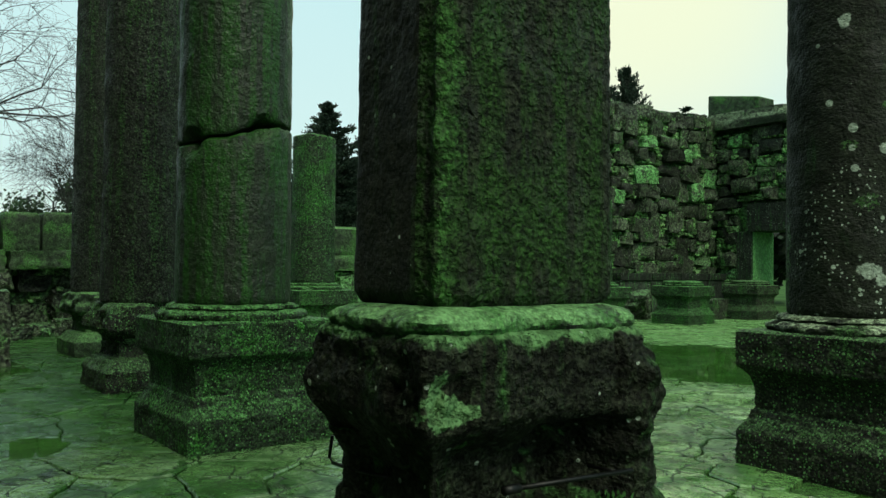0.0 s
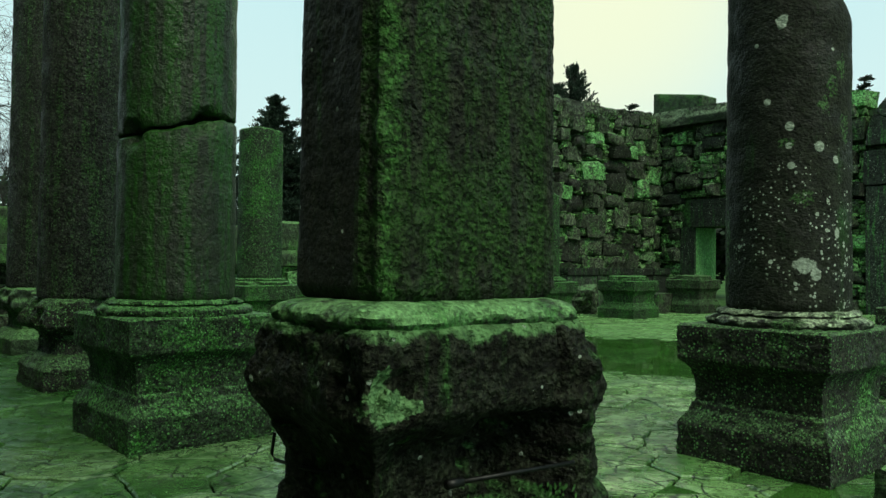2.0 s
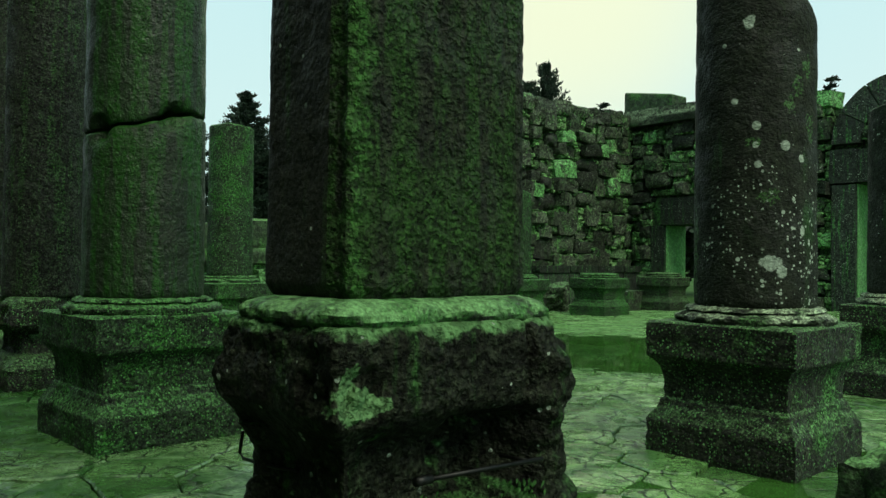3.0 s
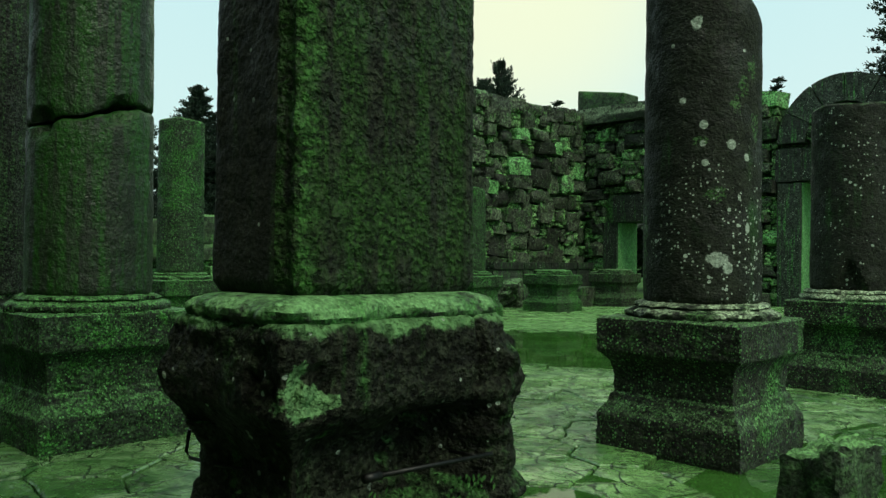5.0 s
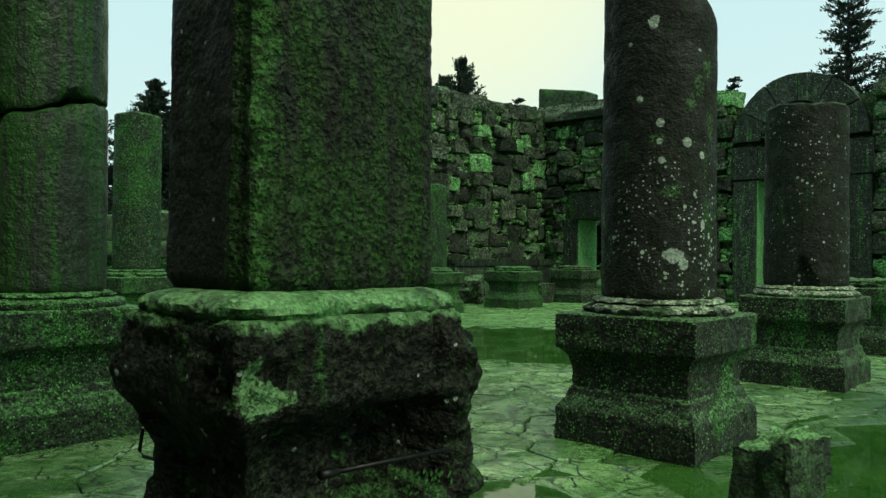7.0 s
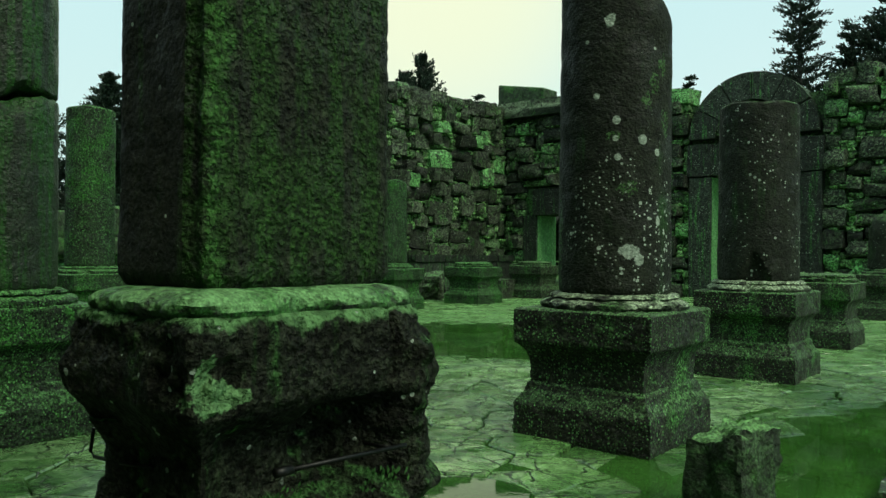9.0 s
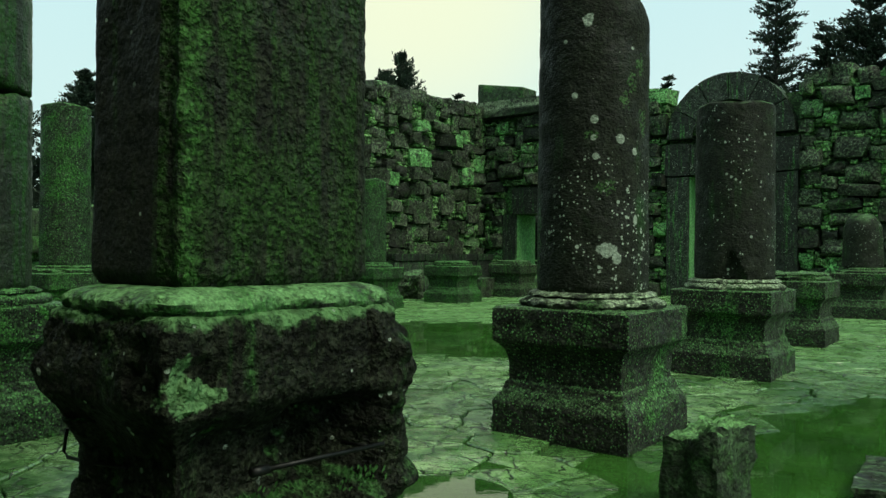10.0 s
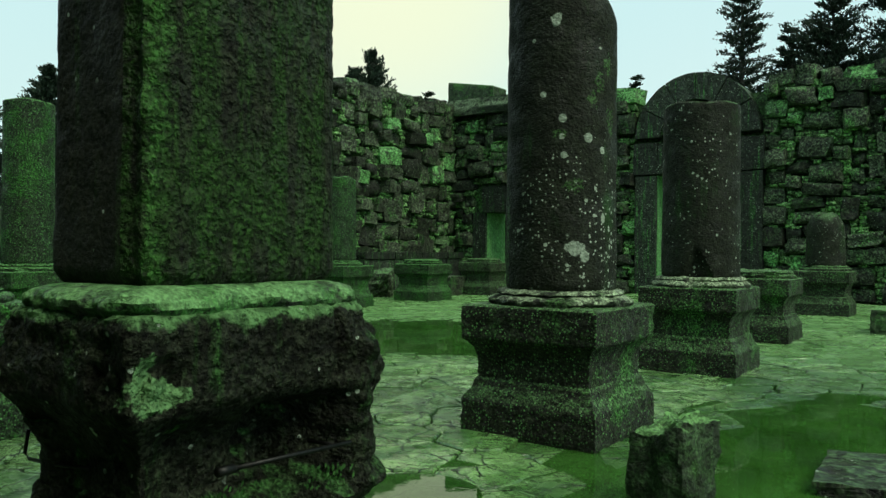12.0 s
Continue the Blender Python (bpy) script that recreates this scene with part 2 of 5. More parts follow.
M_ped_corner = stone("corner_pedestal_stone", (0.008, 0.010, 0.006), (0.020, 0.027, 0.015), (0.022, 0.070, 0.015), 0.34, 0.6, (0.035, 0.10, 0.026), lichen=0.13, grain=70, bump=0.9, top_lo=0.5, speck=0.0, contrast=0.8, peck=0.2, relief=1.4, mottle=0.7, spec=0.08, rim=(1.042, 0.045, (0.095, 0.215, 0.075)),
                     patches=((0.36, -3.385, 0.905, 0.04, 0.065, 2.0), (0.36, -3.36, 0.862, 0.075, 0.05, 2.0), (0.36, -3.30, 0.858, 0.055, 0.025, 2.2), (0.34, -3.05, 0.55, 0.05, 0.035, 1.6)), patch_colour=(0.105, 0.225, 0.085))
M_ring_pale = stone("lichened_moulding_stone", (0.014, 0.018, 0.011), (0.030, 0.046, 0.024), (0.045, 0.12, 0.032), 0.4, 0.52, (0.21, 0.29, 0.17), grain=50, streak=0.1, bump=1.0, top_lo=-0.2)
M_moulding_corner = stone("corner_moulding_stone", (0.010, 0.014, 0.009), (0.022, 0.034, 0.018), (0.060, 0.19, 0.045), 0.6, 0.52, (0.115, 0.26, 0.09), grain=80, streak=0.1, bump=0.6, top_lo=-0.25, contrast=0.38, relief=1.3)
M_shaft_green = stone("mossy_shaft_stone", (0.011, 0.019, 0.010), (0.020, 0.036, 0.017), (0.013, 0.064, 0.007), 0.60, 0.7, grain=75, streak=0.86, bump=0.6, contrast=0.6, mottle=0.6, spec=0.24, rough=(0.36, 0.6))
M_ped_green = stone("mossy_pedestal_stone", (0.012, 0.026, 0.010), (0.022, 0.055, 0.018), (0.024, 0.115, 0.015), 0.50, 0.8, (0.055, 0.165, 0.043), grain=60, speck=1.0, streak=0.2, bump=0.8, contrast=1.2)
M_shaft_dark = stone("dark_shaft_stone", (0.012, 0.017, 0.011), (0.024, 0.035, 0.020), (0.022, 0.066, 0.015), 0.48, 0.6, grain=60, speck=0.62, streak=0.75, bump=1.0, peck=0.3, contrast=1.3, relief=1.5, mottle=0.7)
M_shaft_spot = stone("lichen_shaft_stone", (0.010, 0.013, 0.008), (0.018, 0.024, 0.014), (0.018, 0.052, 0.014), 0.26, 0.5, (0.05, 0.11, 0.04), lichen=1.2, grain=60, bump=0.4, lichen_lo=0.97,
                     patches=SPOTS, moss_spots=MOSSY_SPOTS, contrast=0.5, peck=0.25, spec=0.13, relief=1.3, mottle=0.6)
M_shaft_stump = stone("stump_shaft_stone", (0.010, 0.013, 0.008), (0.018, 0.024, 0.014), (0.018, 0.052, 0.014), 0.30, 0.5, (0.05, 0.11, 0.04), lichen=0.32, grain=60, bump=0.5, contrast=0.5, peck=0.25, spec=0.13, relief=1.2, mottle=0.6)
M_ped_dark = stone("dark_pedestal_stone", (0.012, 0.015, 0.009), (0.025, 0.038, 0.018), (0.036, 0.130, 0.024), 0.36, 0.8, (0.06, 0.135, 0.046), grain=60, speck=1.0, streak=0.2, bump=0.8, contrast=1.2)
M_block = stone("rubble_stone", (0.018, 0.023, 0.015), (0.055, 0.080, 0.043), (0.044, 0.14, 0.029), 0.36, 0.6, (0.06, 0.13, 0.05), lichen=0.18, grain=22, streak=0.4, bump=1.0, vary=0.6, pale=(0.066, 0.18, 0.054))
M_trim = stone("door_trim_stone", (0.015, 0.020, 0.015), (0.026, 0.038, 0.025), (0.035, 0.14, 0.028), 0.35, 0.5, (0.07, 0.13, 0.06), lichen=0.3, grain=26, streak=0.85, bump=0.7, vary=0.45)
# door reveals: the outside light falling on them is put into this pale green
M_lit_reveal = stone("lit_reveal_stone", (0.10, 0.27, 0.09), (0.17, 0.42, 0.15), (0.11, 0.36, 0.085), 0.5, 0.5, grain=26, streak=0.95, bump=0.3, contrast=0.5)
M_chink = stone("chinking_stone", (0.080, 0.165, 0.056), (0.16, 0.30, 0.115), (0.080, 0.22, 0.054), 0.6, 0.6, grain=20, streak=0.3, bump=1.0, contrast=1.1, island=0.6)
M_core = stone("dark_mortar", (0.020, 0.044, 0.015), (0.045, 0.100, 0.034), (0.042, 0.130, 0.027), 0.5, 0.6, grain=18, streak=0.3, bump=1.0)
M_rock = stone("loose_rock_stone", (0.014, 0.024, 0.012), (0.042, 0.085, 0.033), (0.045, 0.145, 0.028), 0.42, 1.5, (0.085, 0.20, 0.062), grain=60, streak=0.1, bump=0.7, contrast=0.7)


def floor_material():
    k = Nodes("wet_flagstone", 0.3, 0.5)
    col = k.mix(k.span(k.noise(0.8, 6, 0.65), 0.40, 0.62), (0.060, 0.175, 0.038), (0.21, 0.40, 0.14))
    col = k.mix(k.span(k.random(), 0.35, 1.0, 0.0, 0.75), col, (0.27, 0.45, 0.20))
    col = k.mix(k.span(k.noise(2.6, 6, 0.72, None, 0.8), 0.47, 0.62, 0.0, 0.9), col, (0.022, 0.092, 0.015))
    col = k.mix(k.span(k.random(), 0.35, 0.0, 0.0, 0.7), col, (0.022, 0.075, 0.014))
    col = k.mix(k.span(k.noise(9, 6, 0.7), 0.50, 0.66, 0.0, 0.8), col, (0.012, 0.034, 0.010))
    # dark algae over the side aisle, its duller reflections painted in as well
    place = k.t.nodes.new("ShaderNodeSeparateXYZ")
    k.t.links.new(k.pos, place.inputs[0])
    algae_dim = k.span(k.math("ADD", place.outputs["X"], k.math("MULTIPLY", k.noise(0.7, 4, 0.6), 3.0)), -0.6, -2.4, 0.0, 0.9)
    col = k.mix(k.math("MULTIPLY", algae_dim, k.span(place.outputs["Y"], 1.2, -0.8)), col, (0.016, 0.070, 0.010))
    # lighter green blotches at random inside that area
    bare = k.math("MULTIPLY", algae_dim, k.span(k.noise(1.5, 6, 0.7, None, 1.2), 0.50, 0.56, 0.0, 0.8))
    col = k.mix(bare, col, (0.060, 0.165, 0.040))
    # darker green beyond x = 0, fading out from y = 3.5 to 5.5
    puddle_side = k.math("MULTIPLY", k.span(k.math("ADD", place.outputs["X"], k.math("MULTIPLY", k.noise(1.1, 4, 0.6), 0.8)), 0.0, 0.7), k.span(place.outputs["Y"], 5.5, 3.5, 0.0, 0.65))
    col = k.mix(puddle_side, col, (0.020, 0.080, 0.013))
    # far nave paler in the colour, standing in for sky sheen on wet stone
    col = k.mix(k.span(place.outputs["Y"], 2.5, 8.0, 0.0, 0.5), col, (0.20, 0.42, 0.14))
    # hairline cracks
    v = k.voronoi(3.3, "DISTANCE_TO_EDGE", k.math_vec(0.3))
    crack = k.math("MULTIPLY", k.span(v.outputs["Distance"], 0.030, 0.006), k.span(k.noise(1.7, 3), 0.36, 0.5))
    col = k.mix(crack, col, (0.008, 0.018, 0.007))
    col = k.mix(k.span(k.noise(75, 5, 0.75), 0.44, 0.64, 0.0, 0.7), col, (0.010, 0.03, 0.010))
    # flakes and shallow worn basins
    flake = k.span(k.noise(5.5, 5, 0.6, None, 0.6), 0.44, 0.56)
    nrm = k.bump(k.noise(3.0, 3, 0.5), 0.5, 0.05)
    nrm = k.bump(k.noise(20, 3, 0.5), 0.45, 0.012, nrm)
    nrm = k.bump(flake, 0.6, 0.008, nrm)
    nrm = k.bump(crack, 0.8, -0.01, nrm)
    wet = k.span(k.noise(2.6, 5, 0.65), 0.40, 0.62, 0.08, 0.42)
    k.put(k.bsdf.inputs["Specular IOR Level"], k.span(algae_dim, 0.0, 0.85, 0.5, 0.2))
    return k.done(col, nrm, wet)


M_floor = floor_material()


def soil_material(name, a, b, scale):
    k = Nodes(name, 0.95, 0.05)
    col = k.mix(k.span(k.noise(scale, 6, 0.65), 0.35, 0.65), a, b)
    return k.done(col, k.bump(k.noise(scale * 6, 5, 0.6), 0.6, 0.03))


M_soil = soil_material("wet_soil", (0.008, 0.016, 0.007), (0.018, 0.045, 0.014), 7)
M_grass = soil_material("rough_grass", (0.020, 0.060, 0.014), (0.050, 0.11, 0.030), 0.6)


def water_material():
    k = Nodes("puddle_water", 0.015, 0.5)
    col = k.mix(k.span(k.noise(1.3, 4, 0.6), 0.35, 0.65), (0.012, 0.050, 0.006), (0.026, 0.092, 0.013))
    k.bsdf.inputs["IOR"].default_value = 1.4
    k.bsdf.inputs["Alpha"].default_value = 0.92
    return k.done(col, k.bump(k.noise(14, 3, 0.5), 0.02, 0.01))


M_water = water_material()


def leaf_material(name, a, b):
    k = Nodes(name, 0.6, 0.25)
    isl = k.geo.outputs["Random Per Island"]
    return k.done(k.mix(k.span(isl, 0, 1), a, b))


M_needle = leaf_material("conifer_needles", (0.006, 0.015, 0.009), (0.022, 0.046, 0.024))
M_leaf = leaf_material("shrub_leaves", (0.020, 0.050, 0.020), (0.045, 0.085, 0.035))
M_grasstuft = leaf_material("moss_tuft", (0.02, 0.08, 0.014), (0.045, 0.14, 0.03))


def bark_material():
    k = Nodes("bark", 0.85, 0.2)
    n = k.noise(1.0, 5, 0.6, k.scaled((30, 30, 5)))
    return k.done(k.mix(k.span(n, 0.35, 0.65), (0.018, 0.020, 0.017), (0.06, 0.065, 0.055)), k.bump(n, 0.6, 0.02))


M_bark = bark_material()


def metal_material():
    k = Nodes("black_metal", 0.45, 0.5)
    k.bsdf.inputs["Metallic"].default_value = 0.7
    return k.done(k.mix(k.span(k.noise(40, 4), 0.4, 0.7), (0.005, 0.006, 0.005), (0.013, 0.014, 0.012)))


M_metal = metal_material()

# ---- building helpers ----


def part(name, mesh, material, parent, label="", kind=""):
    """One mesh object under a thing or a part."""
    if isinstance(mesh, bmesh.types.BMesh):
        data = bpy.data.meshes.new(name)
        mesh.to_mesh(data)
        mesh.free()
        mesh = data
    if material and not mesh.materials:
        mesh.materials.append(material)
    ob = new(name, mesh)
    if parent:
        ob.parent = parent
    return tagged(ob, label, "", "", kind)


def thing(name, label, category, at=(0, 0, 0), group="", kind=""):
    ob = new(name)
    ob.empty_display_size = 0.2
    ob.location = at
    return tagged(ob, label, category, group, kind)


def mesh_of(name, verts, faces, smooth=True):
    me = bpy.data.meshes.new(name)
    me.from_pydata([tuple(v) for v in verts], [], faces)
    me.validate()
    if smooth:
        me.polygons.foreach_set("use_smooth", [True] * len(me.polygons))
    me.update()
    return me


def rough(p, freq, octaves=3):
    total, amp, f = 0.0, 1.0, freq
    for _ in range(octaves):
        total += amp * noise.noise(p * f)
        amp *= 0.5
        f *= 2.1
    return total


def square_plan(half, n=16):
    """Points of a square with mitred normals."""
    pts = []
    for (ax, ay), (bx, by) in (((1, -1), (1, 1)), ((1, 1), (-1, 1)), ((-1, 1), (-1, -1)), ((-1, -1), (1, -1))):
        for i in range(n):
            s = i / n
            x, y = ax + (bx - ax) * s, ay + (by - ay) * s
            pts.append((x * half, y * half, x, y))
    return pts


def round_plan(r, n=48):
    return [(r * math.cos(2 * math.pi * i / n), r * math.sin(2 * math.pi * i / n), math.cos(2 * math.pi * i / n), math.sin(2 * math.pi * i / n)) for i in range(n)]


def rounded_box_plan(x0, x1, y0, y1, radii, step=0.03):
    """A box with its own radius at each corner: (x1,y0), (x1,y1), (x0,y1), (x0,y0)."""
    corners = ((x1, y0, -90), (x1, y1, 0), (x0, y1, 90), (x0, y0, 180))
    ring = []
    for (cx, cy, a0), r in zip(corners, radii):
        ox = cx - r if cx == x1 else cx + r
        oy = cy - r if cy == y1 else cy + r
        n = max(2, int(r * 1.57 / step))
        for i in range(n + 1):
            a = radians(a0 + 90 * i / n)
            ring.append((ox + r * math.cos(a), oy + r * math.sin(a), math.cos(a), math.sin(a)))
    out = []
    for i, p in enumerate(ring):
        q = ring[(i + 1) % len(ring)]
        out.append(p)
        d = math.hypot(q[0] - p[0], q[1] - p[1])
        m = int(d / step)
        if m > 1 and abs(p[2] - q[2]) + abs(p[3] - q[3]) < 0.2:
            for j in range(1, m):
                s = j / m
                out.append((p[0] + (q[0] - p[0]) * s, p[1] + (q[1] - p[1]) * s, q[2], q[3]))
    mx, my, hx, hy = (x0 + x1) / 2, (y0 + y1) / 2, (x1 - x0) / 2, (y1 - y0) / 2
    return [(x, y, (x - mx) / hx, (y - my) / hy) for x, y, _, _ in out]


def resample(profile, step):
    out = []
    for (d0, z0), (d1, z1) in zip(profile, profile[1:]):
        n = max(1, int(math.hypot(d1 - d0, z1 - z0) / step))
        out += [(d0 + (d1 - d0) * i / n, z0 + (z1 - z0) * i / n) for i in range(n)]
    return out + [profile[-1]]


def loft(name, plan, profile, seed=0.0, amp=0.006, freq=9.0, chip=0.0, step=0.03, lift=None, wear=None):
    """A solid whose outline follows plan, moved in and out by the profile's (offset, height), with a weathered skin."""
    rows = resample(profile, step)
    n = len(plan)
    verts, faces = [], []
    shift = Vector((seed * 7.3, seed * 3.1, seed * 1.7))
    for d, z in rows:
        for x, y, nx, ny in plan:
            p = Vector((x + nx * d, y + ny * d, z))
            if lift:
                p.z += lift(p, z)
            a = amp * rough(p + shift, freq)
            if chip:
                c = rough(p * 1.0 + shift, 4.5, 2)
                corner = max(0.0, (abs(nx) + abs(ny) - 1.75) / 0.25)
                a -= chip * max(0.0, c - 0.28) * (1.0 + corner) + 0.004 * corner
            if wear:
                a += wear(p)
            ln = math.hypot(nx, ny) or 1
            if ln > 1.0:
                sx, sy = nx ** 5, ny ** 5
                ln = math.hypot(sx, sy)
            else:
                sx, sy = nx, ny
            verts.append((p.x + sx / ln * a, p.y + sy / ln * a, p.z + 0.4 * amp * rough(p + shift, freq * 1.3)))
    for r in range(len(rows) - 1):
        for i in range(n):
            j = (i + 1) % n
            faces.append((r * n + i, r * n + j, (r + 1) * n + j, (r + 1) * n + i))
    # close the ends with a ring halfway in and a middle point
    for base, flip in ((0, True), ((len(rows) - 1) * n, False)):
        cx = sum(verts[base + i][0] for i in range(n)) / n
        cy = sum(verts[base + i][1] for i in range(n)) / n
        cz = sum(verts[base + i][2] for i in range(n)) / n
        k = len(verts)
        for s in (0.75, 0.4):
            for i in range(n):
                x, y, z = verts[base + i]
                q = Vector((cx + (x - cx) * s, cy + (y - cy) * s, z * s + cz * (1 - s)))
                q.z += amp * 1.5 * rough(q + shift, freq)
                verts.append(tuple(q))
        verts.append((cx, cy, cz))
        for i in range(n):
            j = (i + 1) % n
            quads = [(base + i, base + j, k + j, k + i), (k + i, k + j, k + n + j, k + n + i), (k + n + i, k + n + j, k + 2 * n)]
            faces += [tuple(reversed(f)) for f in quads] if flip else quads
    me = mesh_of(name, verts, faces)
    me.set_sharp_from_angle(angle=radians(40))
    return me


def block_mesh(name, seed, cuts=3, roundness=0.16, amp=0.10, skew=0.0):
    """A rough unit block, half a unit each way."""
    bm = bmesh.new()
    bmesh.ops.create_cube(bm, size=1.0)
    bmesh.ops.subdivide_edges(bm, edges=bm.edges[:], cuts=cuts, use_grid_fill=True)
    shift = Vector((seed * 5.1, seed * 2.7, seed * 9.3))
    for v in bm.verts:
        p = v.co.copy()
        q = p.normalized() * 0.62
        v.co = p.lerp(q, roundness)
        if skew:
            # each corner knocked about by its own amount
            for sx in (-1, 1):
                for sy in (-1, 1):
                    for sz in (-1, 1):
                        w = (0.5 + sx * p.x) * (0.5 + sy * p.y) * (0.5 + sz * p.z)
                        v.co += w * skew * noise.noise_vector(Vector((sx, sy, sz)) * 3.7 + shift)
        v.co += p.normalized() * amp * rough(p + shift, 2.4, 2)
    me = bpy.data.meshes.new(name)
    bm.to_mesh(me)
    bm.free()
    me.polygons.foreach_set("use_smooth", [True] * len(me.polygons))
    me.set_sharp_from_angle(angle=radians(50))
    return me


STONES = [block_mesh("stone", i, 3, 0.14 + 0.09 * (i % 4), 0.10 + 0.05 * (i % 3), 0.20) for i in range(18)]
for m in STONES:
    m.materials.append(M_block)
SQUARED = [block_mesh("squared_stone", 40 + i, 3, 0.05, 0.025) for i in range(4)]
for m in SQUARED:
    m.materials.append(M_trim)

# ---- ground ----
ground = part("ground", mesh_of("ground", [(-400, -400, -0.16), (400, -400, -0.16), (400, 400, -0.16), (-400, 400, -0.16)], [(0, 1, 2, 3)], False), M_grass, None,
              "dark green rough grass and soil round the ruin", "structure")
ground["category"] = "ground"

# hollows of the pavement that hold rain water: x, y, reach in x and y, depth
HOLLOWS = ((1.0, 0.6, 1.0, 2.2, 0.055), (-5.0, 4.9, 2.0, 2.0, 0.055), (-4.05, -3.60, 0.42, 0.20, 0.036), (-0.42, -1.32, 0.30, 0.30, 0.070), (-8.4, -3.3, 1.6, 0.5, 0.030), (-0.52, -0.70, 0.10, 0.12, 0.05))
WATER_Z = -0.014


def dip(x, y):
    z = 0.006 * noise.noise(Vector((x * 0.8, y * 0.8, 3.0)))
    for hx, hy, rx, ry, depth in HOLLOWS:
        q = ((x - hx) / rx) ** 2 + ((y - hy) / ry) ** 2
        if q < 4:
            z -= depth * math.exp(-1.1 * q) * (1 + 0.8 * noise.noise(Vector((x * 1.9, y * 1.9, 8.0))))
    return z


def flagstones():
    """Irregular paving: the cells round scattered points, each a thin slab with worn edges."""
    rng = random.Random(5)
    step = 0.47
    x0, x1, y0, y1 = -13.3, 6.0, -7.5, 17.2
    nx, ny = int((x1 - x0) / step), int((y1 - y0) / step)
    seeds = {}
    for i in range(-2, nx + 2):
        for j in range(-2, ny + 2):
            spot = (x0 + (i + 0.5 + rng.uniform(-0.5, 0.5)) * step, y0 + (j + 0.5 + rng.uniform(-0.5, 0.5)) * step)
            # larger slabs along the side aisle and the far nave
            if rng.random() < (0.62 if spot[0] < -2.4 and spot[1] < 2.0 else 0.35 if spot[1] > 4.0 else 0.12):
                continue
            seeds[i, j] = spot
    cells = []
    for i in range(nx):
        for j in range(ny):
            if (i, j) not in seeds:
                continue
            sx, sy = seeds[i, j]
            poly = [(sx - 2, sy - 2), (sx + 2, sy - 2), (sx + 2, sy + 2), (sx - 2, sy + 2)]
            for di in (0, -1, 1, -2, 2, -3, 3, -4, 4):
                for dj in (0, -1, 1, -2, 2, -3, 3, -4, 4):
                    o = seeds.get((i + di, j + dj))
                    if (di, dj) == (0, 0) or o is None:
                        continue
                    mx, my, dx, dy = (sx + o[0]) / 2, (sy + o[1]) / 2, o[0] - sx, o[1] - sy
                    cut = []
                    for a, b in zip(poly, poly[1:] + poly[:1]):
                        da, db = (a[0] - mx) * dx + (a[1] - my) * dy, (b[0] - mx) * dx + (b[1] - my) * dy
                        if da <= 0:
                            cut.append(a)
                        if da * db < 0:
                            s = da / (da - db)
                            cut.append((a[0] + (b[0] - a[0]) * s, a[1] + (b[1] - a[1]) * s))
                    poly = cut
                    if len(poly) < 3:
                        break
                if len(poly) < 3:
                    break
            if len(poly) >= 3:
                cells.append((sx, sy, poly))
    return cells


def slab(sx, sy, poly, rng, local):
    """Verts and faces of one slab; local: about its own middle."""
    gap = rng.choice((0.004, 0.006, 0.010, 0.018))
    rise = rng.uniform(-0.010, 0.011)
    # wobbling outline
    ring = []
    for a, b in zip(poly, poly[1:] + poly[:1]):
        d = math.hypot(b[0] - a[0], b[1] - a[1])
        m = max(1, int(d / 0.09))
        for i in range(m):
            s = i / m
            x, y = a[0] + (b[0] - a[0]) * s, a[1] + (b[1] - a[1]) * s
            w = 0.045
            ring.append((x + w * noise.noise(Vector((x * 5, y * 5, 0))), y + w * noise.noise(Vector((x * 5, y * 5, 9)))))
    ox, oy = (sx, sy) if local else (0, 0)
    n = len(ring)
    verts = []
    for inset, drop in ((gap, -0.10), (gap, -0.010), (gap + 0.012, 0.0)):
        for x, y in ring:
            d = math.hypot(x - sx, y - sy) or 1
            f = max(0.1, 1 - inset / d)
            px, py = sx + (x - sx) * f, sy + (y - sy) * f
            verts.append((px - ox, py - oy, dip(px, py) + rise + drop if drop > -0.05 else -0.12))
    verts.append((sx - ox, sy - oy, dip(sx, sy) + rise + 0.002))
    faces = []
    for r in (0, 1):
        for i in range(n):
            j = (i + 1) % n
            faces.append((r * n + i, r * n + j, (r + 1) * n + j, (r + 1) * n + i))
    faces += [(2 * n + i, 2 * n + (i + 1) % n, 3 * n) for i in range(n)]
    return verts, faces


floor = part("floor", mesh_of("floor", [(-14, -8, -0.09), (6.2, -8, -0.09), (6.2, 17.4, -0.09), (-14, 17.4, -0.09)], [(0, 1, 2, 3)], False), M_soil, None,
             "wet green cracked flagstone paving with puddles of rain water", "structure")
floor["category"] = "floor"

# ---- walls of the ruin ----
THICK = 1.1


